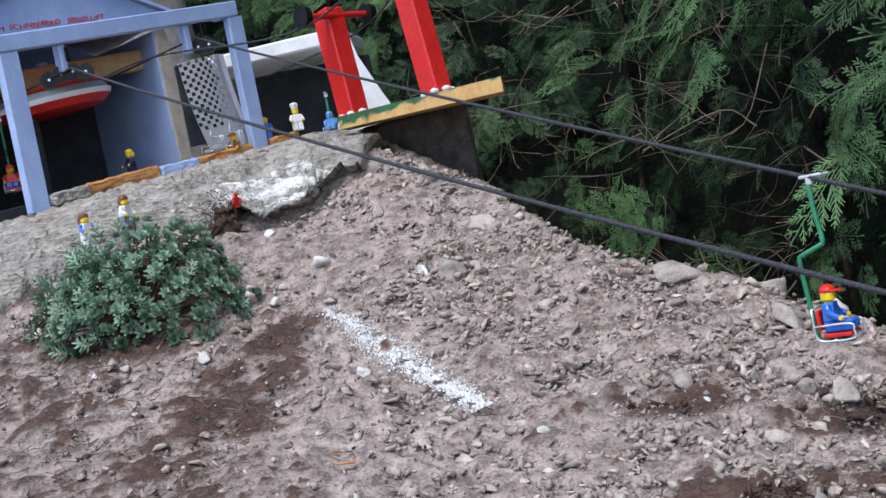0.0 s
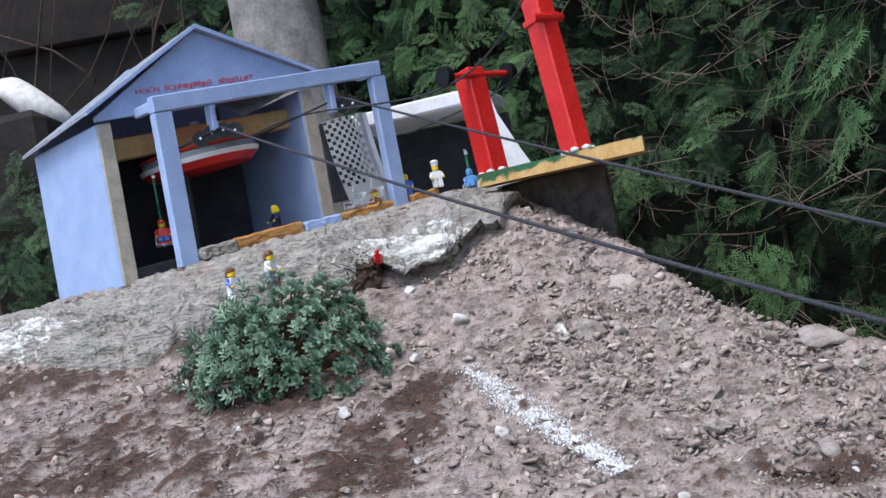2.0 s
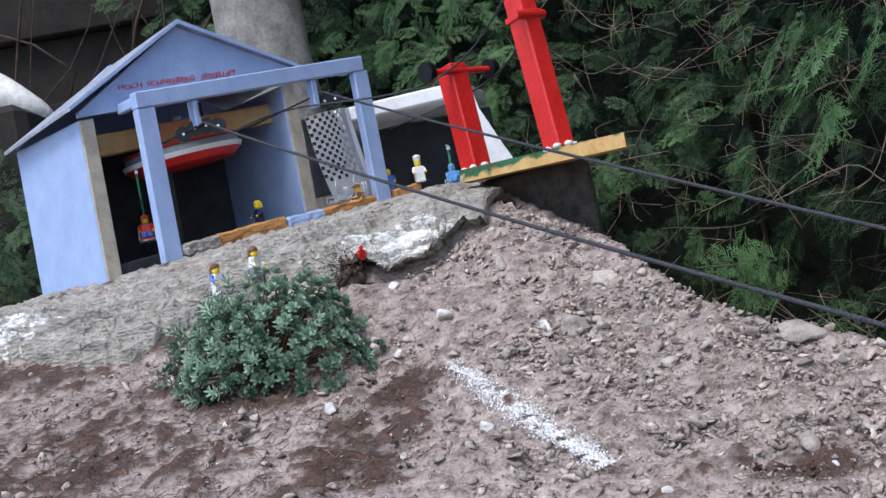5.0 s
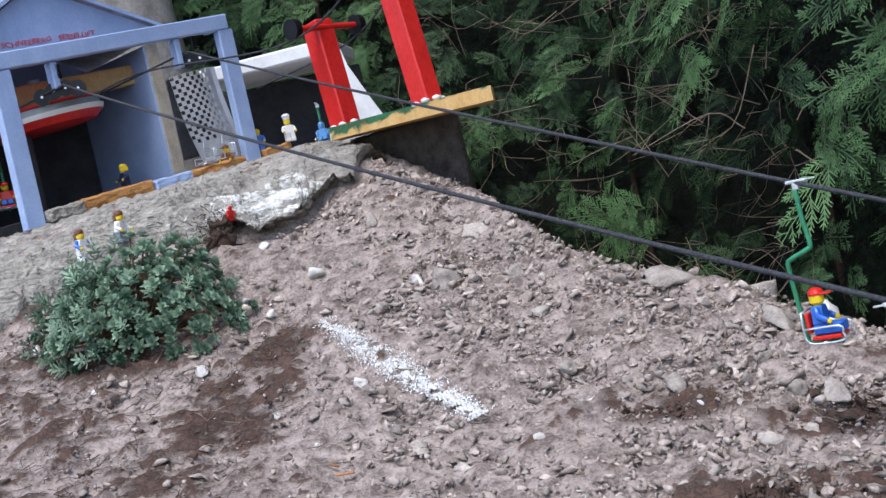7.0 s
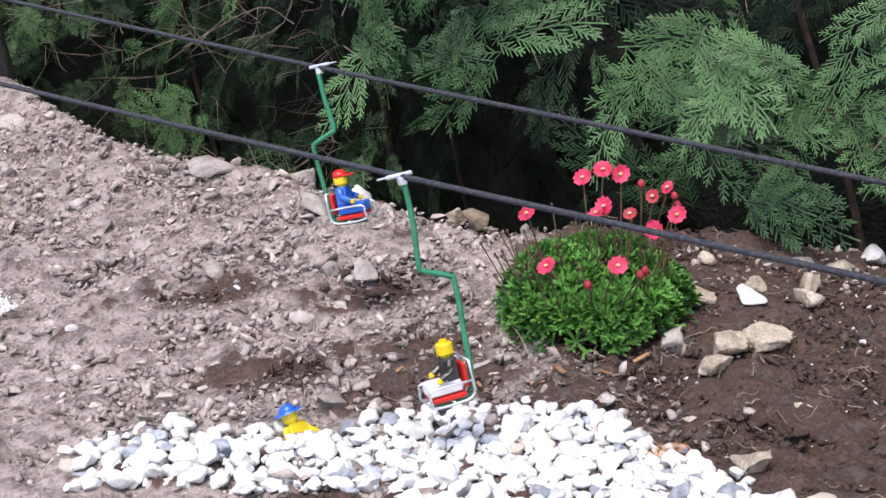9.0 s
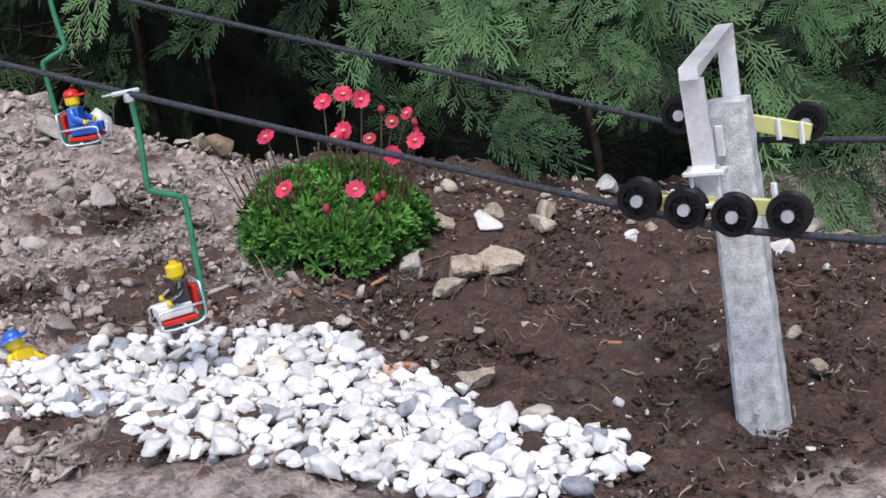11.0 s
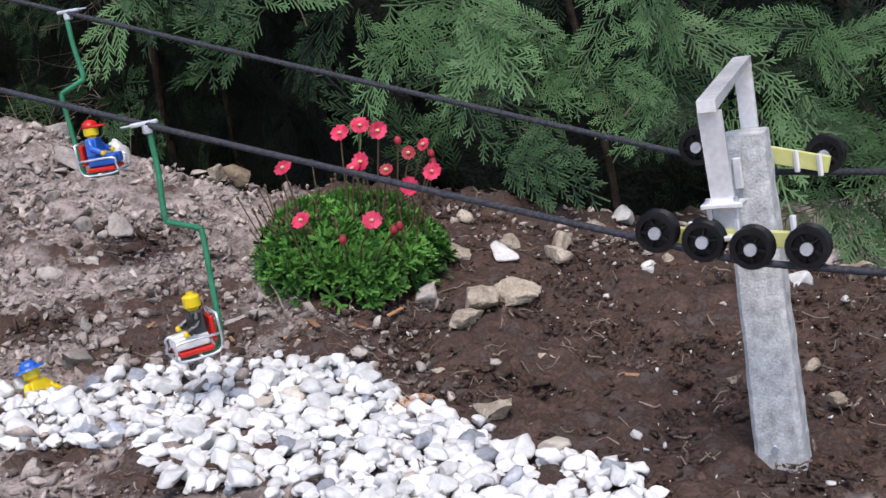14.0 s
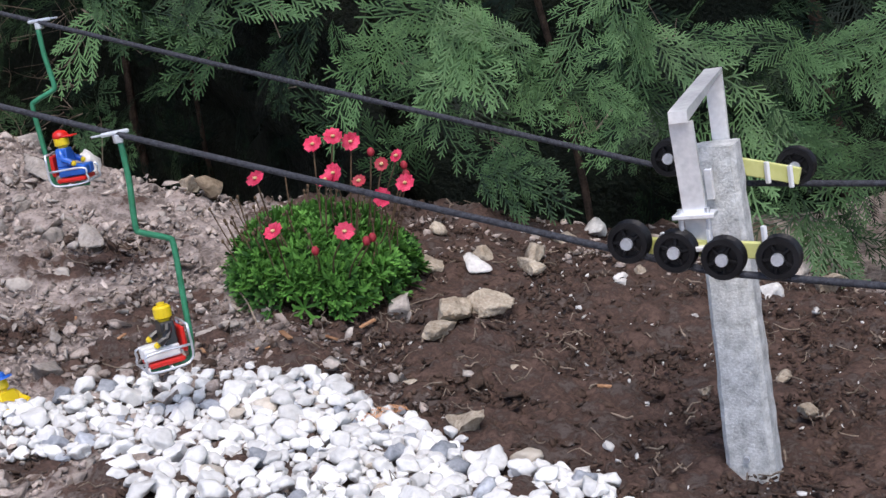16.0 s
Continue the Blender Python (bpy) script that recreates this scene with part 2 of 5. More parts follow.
def cyl(bm, p, q, r1, r2=None, seg=16, mi=0):
    p, q = Vector(p), Vector(q)
    d = q - p
    m = Matrix.Translation((p + q) / 2) @ d.to_track_quat("Z", "Y").to_matrix().to_4x4()
    r = bmesh.ops.create_cone(bm, cap_ends=True, segments=seg, radius1=r1, radius2=r1 if r2 is None else r2, depth=d.length, matrix=m)
    for f in {f for v in r["verts"] for f in v.link_faces}:
        f.material_index = mi
    return r["verts"]


def ball(bm, c, r, sub=2, scale=(1, 1, 1), mi=0):
    o = bmesh.ops.create_icosphere(bm, subdivisions=sub, radius=r, matrix=Matrix.Translation(c) @ Matrix.Diagonal((*scale, 1)))
    for f in {f for v in o["verts"] for f in v.link_faces}:
        f.material_index = mi
    return o["verts"]


def tube(bm, pts, radius, seg=8, taper=1.0, mi=0):
    """A round bar along a run of points."""
    pts = [Vector(p) for p in pts]
    rings = []
    n = len(pts)
    up = Vector((0.31, 0.17, 0.93)).normalized()
    for i, p in enumerate(pts):
        d = (pts[min(i + 1, n - 1)] - pts[max(i - 1, 0)]).normalized()
        x = d.cross(up)
        if x.length < 0.05:
            x = d.cross(Vector((1, 0, 0)))
        x.normalize()
        y = d.cross(x)
        r = radius * (1 + (taper - 1) * i / (n - 1))
        rings.append([bm.verts.new(p + r * (math.cos(a) * x + math.sin(a) * y)) for a in [2 * math.pi * k / seg for k in range(seg)]])
    for a, b in zip(rings, rings[1:]):
        for k in range(seg):
            bm.faces.new((a[k], a[(k + 1) % seg], b[(k + 1) % seg], b[k])).material_index = mi
    bm.faces.new(rings[0][::-1]).material_index = mi
    bm.faces.new(rings[-1]).material_index = mi


def bend(pts, n=6):
    """A smooth run (Catmull-Rom) through a few points."""
    p = [Vector(v) for v in pts]
    p = [p[0] * 2 - p[1]] + p + [p[-1] * 2 - p[-2]]
    out = []
    for a, b, c, d in zip(p, p[1:], p[2:], p[3:]):
        for k in range(n):
            t = k / n
            out.append(0.5 * ((2 * b) + (c - a) * t + (2 * a - 5 * b + 4 * c - d) * t * t + (3 * b - a - 3 * c + d) * t ** 3))
    out.append(p[-2])
    return out


# ---- the lie of the land ----
LEDGE_X = [-1.2, -0.72, -0.655, -0.606, -0.546, -0.498, -0.47, -0.447, -0.336, -0.278, -0.22, -0.166, -0.118, -0.085, -0.07]
LEDGE_Y = [1.3, 1.25, 1.245, 1.23, 1.20, 1.20, 1.235, 1.25, 1.325, 1.32, 1.292, 1.307, 1.335, 1.345, 1.42]
CREST_Y = [0.7, 0.8, 0.83, 0.876, 0.93, 0.965, 1.0, 1.04, 1.078, 1.11, 1.14, 1.18, 1.215, 1.25, 1.41, 1.5]
CREST_X = [0.8, 0.6, 0.424, 0.39, 0.338, 0.316, 0.29, 0.25, 0.2, 0.165, 0.14, 0.113, 0.092, 0.077, 0.04, -0.05]


def ss(v):
    v = np.clip(v, 0, 1)
    return v * v * (3 - 2 * v)


def smin(a, b, k):
    h = np.clip(0.5 + 0.5 * (b - a) / k, 0, 1)
    return b * (1 - h) + a * h - k * h * (1 - h)


def land(x, y):
    """Height of the slope without its small relief: a hillside, a ledge for the station, a drop towards the hedge."""
    x, y = np.asarray(x, float), np.asarray(y, float)
    cx, cy = np.clip(x, -1.0, 0.9), np.clip(y, 0.1, 2.2)
    q = 0.5802 - 0.1938 * cx - 0.2391 * cy + 0.0481 * cx * cx + 0.1613 * cx * cy + 0.3318 * cy * cy
    a = (cx + 0.519) * 0.638 + (cy - 1.428) * 0.771
    z = smin(q, 0.896 + 0.11 * np.clip(a, -0.4, 0.55), 0.04)
    z = z - 0.022 * ss((cx + cy - 1.17) / 0.13) * (1 - ss((cy - 0.72) / 0.12))
    u, v = 0.743 * (cx + 0.008) - 0.669 * (cy - 1.52), 0.669 * (cx + 0.008) + 0.743 * (cy - 1.52)
    bank = 0.904 - 0.52 * (np.clip(u, -0.2, 0.3) + 0.03) + 0.3 * np.minimum(v + 0.06, 0)
    z = z + (smin(z, bank, 0.015) - z) * ss((v + 0.15) / 0.08) * ss((cx + 0.1) / 0.03)
    z = z - 0.014 * ss((cx + 0.16) / 0.05) * ss((cy - 1.4) / 0.06) * ss((-0.03 - cx) / 0.05)
    lip = np.interp(cx, LEDGE_X, LEDGE_Y)
    z = z - 0.017 * np.exp(-((cy - lip - 0.002) / 0.016) ** 2) * ss((cx + 0.24) / 0.04) * ss((-0.1 - cx) / 0.05)
    crest = np.interp(cy, CREST_Y, CREST_X) - 0.004
    z = z - ss((x - crest) / 0.035) * (0.02 + 0.42 * ss((cy - 0.79) / 0.08))
    z = z - 0.2 * np.clip(x + cy - 1.3, 0, 0.5) * ss((x - 0.42) / 0.06) * (1 - ss((cy - 0.79) / 0.08))
    far = ss((np.maximum(np.abs(x - 0.0) - 1.3, np.abs(y - 1.1) - 1.3)) / 1.6)
    return z * (1 - far) + 0.5 * far


def lz(x, y):
    return float(land(x, y))


BLOBS = [(-0.2, 0.97, 0.06, 0.1), (-0.17, 1.06, 0.04, 0.05), (-0.47, 0.98, 0.07, 0.05), (-0.27, 1.33, 0.035, 0.035), (0.18, 0.845, 0.05, 0.025),
         (0.3, 0.79, 0.05, 0.03), (0.42, 0.56, 0.13, 0.075), (0.56, 0.52, 0.16, 0.16), (0.62, 0.38, 0.2, 0.16), (0.45, 0.3, 0.12, 0.1), (0.26, 0.46, 0.09, 0.03), (0.28, 0.635, 0.07, 0.035), (0.3, 0.69, 0.05, 0.03), (0.2, 0.7, 0.06, 0.025), (0.13, 0.6, 0.05, 0.025), (0.18, 0.52, 0.03, 0.02), (-0.32, 1.09, 0.09, 0.04)]


def peat(x, y):
    """How far the ground is dark potting soil (1) rather than dry grey earth (0)."""
    v = np.zeros_like(np.asarray(x, float))
    v = np.maximum(v, (x - 0.33 - 0.5 * np.maximum(0, y - 0.66)) / 0.06)
    v = np.maximum(v, 0.5 * ss((-0.1 - x + 0.3 * (1.0 - y)) / 0.2) * ss((1.3 - y) / 0.1))
    for bx, by, rx, ry in BLOBS:
        v = np.maximum(v, 1.5 - np.sqrt(((x - bx) / rx) ** 2 + ((y - by) / ry) ** 2))
    return v


def fbm(pts, scale, octaves=3):
    out = np.empty(len(pts))
    for i, p in enumerate(pts):
        out[i] = noise.fractal(Vector(p) * scale, 1.0, 2.0, octaves)
    return out


def spread(lo, hi, fine_lo, fine_hi, step, grow=1.35):
    mid = list(np.arange(fine_lo, fine_hi + step / 2, step))
    left, right, s = [], [], step
    v = mid[0]
    while v > lo:
        s *= grow; v -= s; left.append(v)
    v, s = mid[-1], step
    while v < hi:
        s *= grow; v += s; right.append(v)
    return np.array(left[::-1] + mid + right)


gx, gy = spread(-60, 60, -0.75, 0.85, 0.0042), spread(-60, 60, 0.2, 1.5, 0.0042)
GX, GY = np.meshgrid(gx, gy)
px, py = GX.ravel(), GY.ravel()
pz = land(px, py)
near = (px > -0.8) & (px < 0.9) & (py > 0.1) & (py < 1.6)
pn = np.stack([px, py, pz], 1)[near]
coarse, mid_n, small = fbm(pn, 14, 3), fbm(pn + 7, 45, 3), fbm(pn + 3, 130, 2)
pz[near] += 0.006 * coarse + 0.0055 * mid_n + 0.0036 * small
pv = np.zeros(len(px))
pv[near] = ss(np.minimum(peat(pn[:, 0], pn[:, 1]), 1.4) + 0.5 * coarse + 0.6 * mid_n + 0.45 * small - 2.2 * ss((pn[:, 0] - 0.76 + 0.05 * coarse) / 0.13) - 2.2 * ss((0.27 - pn[:, 1] - 0.05 * coarse) / 0.14))
nx, ny = len(gx), len(gy)
idx = np.arange(nx * ny).reshape(ny, nx)
quads = np.stack([idx[:-1, :-1].ravel(), idx[:-1, 1:].ravel(), idx[1:, 1:].ravel(), idx[1:, :-1].ravel()], 1)
ground = arrays("ground", np.stack([px, py, pz], 1), quads, M_SOIL, None, "peat", pv, smooth=True)
tagged(ground, "dry grey stony earth slope with patches of dark potting soil", "ground", kind="structure")

# cement ledge below the station
lx, ly = np.meshgrid(np.arange(-1.0, -0.06, 0.0027), np.concatenate([np.arange(0.0, 0.24, 0.0023), np.arange(0.24, 1.0, 0.012)]))
low = np.interp(lx, LEDGE_X, LEDGE_Y)
jag = np.array([noise.fractal(Vector((x * 90, 3.3, 0)), 0.6, 2.2, 5) for x in lx[0]])
cx, cy = lx.ravel(), (low + jag[None, :] * (0.006 + 0.008 * ss((lx + 0.33) / 0.06)) + ly).ravel()
z0 = land(cx, cy)
ex, ey = (land(cx + 0.004, cy) - z0) / 0.004, (land(cx, cy + 0.004) - z0) / 0.004
up = np.stack([-ex, -ey, np.ones_like(ex)], 1)
up /= np.linalg.norm(up, axis=1)[:, None]
cp = np.stack([cx, cy, z0], 1)
tilt = cp @ np.array([[1, 0, 0.12], [0, 1, 0], [-0.12, 0, 1]])
rip = fbm(tilt * np.array([0.3, 1.3, 1.5]), 38, 2)
layer = 1 - np.abs(fbm(tilt * np.array([0.25, 1.4, 1.7]) + 11, 30, 2)) * 2
grit = fbm(cp + 5, 120, 3)
comb = 1 - np.abs(fbm(tilt * np.array([0.27, 1.0, 1.1]) + 31, 72, 2)) * 2.2
broad = fbm(cp + 9, 22, 2)
fold = fbm(tilt * np.array([0.3, 1.1, 1.4]) + 23, 26, 2) * 2.4
flake = np.floor(fold) + ss((fold - np.floor(fold)) / 0.3) - fold
edge = np.repeat(ly[:, 0], lx.shape[1])
lip = ss((cx + 0.28) / 0.05)
thick = (0.019 + 0.009 * lip * (1 - 0.7 * ss((cx + 0.15) / 0.07))) * (1 - 0.8 * ss((edge - 0.04) / 0.07))
calm = ss(edge / 0.012 + 0.25) * (1 - 0.6 * ss((edge - 0.1) / 0.05))
push = (0.004 * rip + 0.015 * layer + 0.012 * flake + 0.0065 * comb * ss(0.5 + 1.2 * broad) - 0.012) * calm * (1 - 0.45 * lip) * (1 - ss((cx + 0.13) / 0.04)) + 0.0028 * grit
pts3 = cp + up * (thick + push - 0.002)[:, None]
cx, cy, cz = pts3[:, 0], pts3[:, 1], pts3[:, 2]
pm = np.maximum(1.35 - np.sqrt(((cx + 0.19) / 0.08) ** 2 + ((cy - 1.318) / 0.034) ** 2), 1.45 - np.sqrt(((cx + 0.69) / 0.08) ** 2 + ((cy - 1.27) / 0.05) ** 2))
pm = ss(0.5 + 2.2 * (pm - 0.55 + 0.6 * rip + 0.7 * grit)) * 0.85
ny2, nx2 = lx.shape
idx = np.arange(ny2 * nx2).reshape(ny2, nx2)
quads = np.stack([idx[:-1, :-1].ravel(), idx[:-1, 1:].ravel(), idx[1:, 1:].ravel(), idx[1:, :-1].ravel()], 1)
nv = len(cx)
rim = np.concatenate([idx[0, :], idx[1:, -1]])
hang = (cx[rim] > -0.235).astype(float)
under = np.stack([cx[rim], cy[rim] + 0.004 + 0.03 * hang, cz[rim] - 0.024 + 0.016 * hang], 1)
uid = nv + np.arange(len(rim))
skirt = np.stack([rim[:-1], uid[:-1], uid[1:], rim[1:]], 1)
ledge = arrays("cement_ledge", np.concatenate([np.stack([cx, cy, cz], 1), under]), np.concatenate([quads, skirt]), M_CEMENT, None, "paint", np.concatenate([pm, pm[rim] * 0.3]), smooth=True)
tagged(ledge, "rough trowelled cement ledge with worn white paint, broken front lip", "cement ledge", kind="structure")


def cz_at(x, y):
    """Top of the cement ledge, or of the ground in front of it."""
    lo = float(np.interp(x, LEDGE_X, LEDGE_Y))
    if y < lo or x > -0.07:
        return lz(x, y)
    return lz(x, y) + 0.012 + 0.019 + 0.009 * float(ss((x + 0.33) / 0.06)) * (1 - 0.8 * float(ss((y - lo - 0.04) / 0.07)))


# ---- hedge ----
rng = np.random.default_rng(4)


def frond(seed):
    """One flat cypress spray along +x, of length 1: forked fingers on curved side shoots. Vertices, quads, tone."""
    r = np.random.default_rng(seed)
    V, Q, T = [], [], []

    def leaf(p, ang, ln, w, tone):
        c, s = math.cos(ang), math.sin(ang)
        k = len(V)
        for a, b in ((0, 0.75 * w), (0, -0.75 * w), (ln, -0.45 * w), (ln, 0.45 * w)):
            x, y = p[0] + a * c - b * s, p[1] + a * s + b * c
            V.append((x, y, -0.14 * x * x - 0.22 * y * y + 0.006 * math.sin(40 * x)))
        Q.append((k, k + 1, k + 2, k + 3)); T.extend([tone - 0.16, tone - 0.16, tone + 0.2, tone + 0.2])

    def shoot(p, ang, ln, w, curl):
        """A bent side shoot in short joints, with forward-pointing fingers to both sides."""
        n = max(2, int(ln / 0.056))
        q = np.array(p, float)
        for i in range(n):
            f = i / n
            leaf(q, ang, ln / n * 1.35, w, 0.28 + 0.25 * f)
            if i:
                for side in (-1, 1) if i % 2 else (1, -1):
                    leaf(q, ang + side * r.uniform(0.5, 0.75), (0.05 + 0.26 * ln * (1 - f)) * r.uniform(0.75, 1.15), w, 0.36 + 0.2 * f)
            q += np.array([math.cos(ang), math.sin(ang)]) * ln / n
            ang += curl + r.normal(0, 0.06)

    q, ang, n = np.zeros(2), 0.0, 11
    bow = r.normal(0, 0.03)
    for i in range(n):
        f = i / n
        leaf(q, ang, 1.3 / n, 0.011, 0.15 + 0.3 * f)
        side = 1 if i % 2 else -1
        shoot(q, ang + side * r.uniform(0.6, 0.9), (0.5 * (1 - f) ** 0.75 * min(1, 0.55 + 2 * f) + 0.1) * r.uniform(0.7, 1.15), 0.0118, -side * 0.06)
        q = q + np.array([math.cos(ang), math.sin(ang)]) / n
        ang += bow + r.normal(0, 0.03)
    leaf(q, ang, 0.1, 0.013, 0.5)
    return np.array(V), np.array(Q), np.array(T)


FRONDS = [frond(k) for k in range(8)]
FACE = [(1.9, -0.5), (1.25, 0.17), (0.95, 0.5), (0.76, 0.74), (0.56, 0.93), (0.42, 1.07), (0.37, 1.3), (0.4, 1.6), (0.32, 1.95), (0.05, 2.25), (-0.4, 2.45), (-1.0, 2.6)]
fpts = np.array(FACE)
flen = np.concatenate([[0], np.cumsum(np.linalg.norm(np.diff(fpts, axis=0), axis=1))])


def face_at(s):
    p = np.array([np.interp(s, flen, fpts[:, 0]), np.interp(s, flen, fpts[:, 1])])
    q = np.array([np.interp(min(s + 0.05, flen[-1]), flen, fpts[:, 0]), np.interp(min(s + 0.05, flen[-1]), flen, fpts[:, 1])])
    d = q - p
    d /= max(1e-6, np.linalg.norm(d))
    return p, np.array([-d[1], d[0]]) * 1.0   # outward normal, towards the slope


HEDGE = thing("cypress_hedge", (0.55, 1.2, 0.3), "dense green cypress hedge with flat drooping sprays and dark gaps", "hedge")


def set_spray(c, nrm, L, r, down=0.25, spread=0.75):
    """Turns one spray so that its flat side looks out of the hedge and it hangs outwards and sideways."""
    out = Vector((nrm[0], nrm[1], 0))
    along = Vector((-nrm[1], nrm[0], 0))
    a = (out * r.uniform(0.05, 0.75) + along * r.normal(0, spread) + Vector((0, 0, r.normal(-down, 0.45)))).normalized()
    n = out + along * r.normal(0, 0.45) + Vector((0, 0, r.uniform(-0.1, 0.9)))
    n = (n - a * n.dot(a)).normalized()
    m = np.array((a, n.cross(a), n)).T
    return m * L, np.array(a) * L * 0.5


def sprays(name, count, s_lo, s_hi, size, depth, z_lo, z_hi, tone, seed, inset=0.0):
    r = np.random.default_rng(seed)
    VV, QQ, TT, base = [], [], [], 0
    for i in range(count):
        s = r.uniform(s_lo, s_hi)
        p, nrm = face_at(s)
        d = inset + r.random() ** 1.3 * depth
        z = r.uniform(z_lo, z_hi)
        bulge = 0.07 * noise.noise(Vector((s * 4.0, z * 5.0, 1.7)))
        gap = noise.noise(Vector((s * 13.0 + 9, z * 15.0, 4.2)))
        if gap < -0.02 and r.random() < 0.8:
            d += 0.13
        c = np.array([*(p - nrm * (d - bulge)), z])
        if c[2] < lz(c[0], c[1]) + 0.035:
            continue
        if 0.9 < c[1] < 1.34 and c[0] > 0.2 and c[2] < min(0.8, max(0.59, 0.6 + (c[1] - 1.0))) and r.random() < 0.95:
            continue
        V, Q, T = FRONDS[int(r.integers(8))]
        M, half = set_spray(c, nrm, size * r.uniform(0.6, 1.3), r)
        VV.append(V @ M.T + c - half); QQ.append(Q + base); base += len(V)
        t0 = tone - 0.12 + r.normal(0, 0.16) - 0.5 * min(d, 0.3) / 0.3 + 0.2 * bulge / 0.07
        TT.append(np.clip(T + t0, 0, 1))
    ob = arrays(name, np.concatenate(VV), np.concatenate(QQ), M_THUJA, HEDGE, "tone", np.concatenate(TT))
    return tagged(ob, "flat green cypress sprays", kind="stuff")


def bough(s, z, width, height, count, size, tone, seed, proud=0.06):
    """One leading branch whose sprays stand out of the hedge."""
    r = np.random.default_rng(seed)
    p, nrm = face_at(s)
    tan = np.array([-nrm[1], nrm[0]])
    VV, QQ, TT, base = [], [], [], 0
    for i in range(count):
        k = r.normal(0, 0.5) * width
        c = np.array([*(p + nrm * (proud + r.normal(0, 0.012)) + tan * k), z + r.normal(0, 0.45) * height - 0.15 * abs(k)])
        V, Q, T = FRONDS[int(r.integers(8))]
        M, half = set_spray(c, nrm, size * r.uniform(0.7, 1.25), r, 0.35, 0.6)
        VV.append(V @ M.T + c - half * 0.6); QQ.append(Q + base); base += len(V)
        TT.append(np.clip(T + tone - 0.05 + r.normal(0, 0.14), 0, 1))
    ob = arrays("bough", np.concatenate(VV), np.concatenate(QQ), M_THUJA, HEDGE, "tone", np.concatenate(TT))
    return tagged(ob, "young bright green sprays standing out of the hedge", kind="stuff")


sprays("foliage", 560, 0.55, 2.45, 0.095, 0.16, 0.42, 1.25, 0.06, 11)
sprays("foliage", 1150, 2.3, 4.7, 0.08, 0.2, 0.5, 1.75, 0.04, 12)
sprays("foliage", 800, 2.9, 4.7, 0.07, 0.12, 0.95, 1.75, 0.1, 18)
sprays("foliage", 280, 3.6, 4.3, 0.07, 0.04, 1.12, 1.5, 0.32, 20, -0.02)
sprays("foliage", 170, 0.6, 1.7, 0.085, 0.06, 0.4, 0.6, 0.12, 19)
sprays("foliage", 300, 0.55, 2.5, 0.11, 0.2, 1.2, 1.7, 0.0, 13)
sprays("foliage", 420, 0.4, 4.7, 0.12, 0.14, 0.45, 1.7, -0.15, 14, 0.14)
for k, (s, z, width, height, count, size, tone, proud) in enumerate((
        (2.70, 0.745, 0.14, 0.06, 11, 0.1, 0.36, 0.16), (2.70, 0.97, 0.2, 0.14, 14, 0.095, 0.14, 0.05),
        (2.14, 0.775, 0.06, 0.05, 5, 0.085, 0.1, 0.05), (2.21, 0.69, 0.05, 0.04, 4, 0.07, 0.02, 0.03), (2.03, 0.76, 0.06, 0.05, 5, 0.085, 0.06, 0.05),
        (1.885, 0.685, 0.07, 0.05, 7, 0.08, 0.2, 0.06), (1.81, 0.68, 0.07, 0.06, 7, 0.085, 0.26, 0.06), (1.785, 0.585, 0.05, 0.025, 5, 0.075, 0.1, 0.07),
        (1.72, 0.685, 0.06, 0.05, 6, 0.085, 0.2, 0.05), (1.69, 0.62, 0.05, 0.05, 6, 0.08, 0.22, 0.06), (1.575, 0.595, 0.05, 0.03, 6, 0.085, 0.24, 0.05),
        (1.535, 0.5, 0.05, 0.05, 6, 0.075, 0.16, 0.06), (1.5, 0.63, 0.06, 0.05, 6, 0.08, 0.16, 0.05), (1.64, 0.68, 0.06, 0.04, 6, 0.08, 0.18, 0.05),
        (2.39, 1.0, 0.12, 0.08, 9, 0.09, 0.2, 0.03), (3.3, 0.92, 0.16, 0.1, 12, 0.075, 0.06, 0.1))):
    bough(s, z, width, height, count, size, tone, 60 + k, proud)
# inner sheet coloured near-black for shade, and the stems that carry the sprays
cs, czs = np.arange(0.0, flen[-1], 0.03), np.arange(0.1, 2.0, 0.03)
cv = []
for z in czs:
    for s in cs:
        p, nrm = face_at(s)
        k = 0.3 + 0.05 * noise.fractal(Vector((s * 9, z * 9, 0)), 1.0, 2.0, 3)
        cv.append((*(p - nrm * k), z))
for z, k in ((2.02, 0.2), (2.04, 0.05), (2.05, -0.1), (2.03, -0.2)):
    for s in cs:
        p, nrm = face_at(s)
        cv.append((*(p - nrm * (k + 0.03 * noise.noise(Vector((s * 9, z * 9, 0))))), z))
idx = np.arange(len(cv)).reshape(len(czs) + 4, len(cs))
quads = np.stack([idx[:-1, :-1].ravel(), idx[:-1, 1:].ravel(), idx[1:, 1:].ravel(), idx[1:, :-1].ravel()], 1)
tagged(arrays("inner_shade_sheet", np.array(cv), quads, M_CORE, HEDGE, smooth=True), "inner foliage sheet coloured near-black for shade, with an unseen cap")
for k in range(13):
    s = 0.6 + 0.3 * k + rng.uniform(-0.05, 0.05)
    if 1.85 < s < 2.65:
        continue
    p, nrm = face_at(min(s, flen[-1] - 0.1))
    b = p - nrm * rng.uniform(0.25, 0.29)
    z0 = lz(*b) - 0.03
    bm = bmesh.new()
    tube(bm, bend([(b[0], b[1], z0), (b[0] + rng.normal(0, 0.03), b[1] + rng.normal(0, 0.03), z0 + 0.4), (b[0] + rng.normal(0, 0.06), b[1] + rng.normal(0, 0.06), z0 + 1.0)], 4), rng.uniform(0.004, 0.009), 7, 0.5)
    part("stem", bm, M_BARK, HEDGE, "brown bark stem", smooth=True)
bm = bmesh.new()
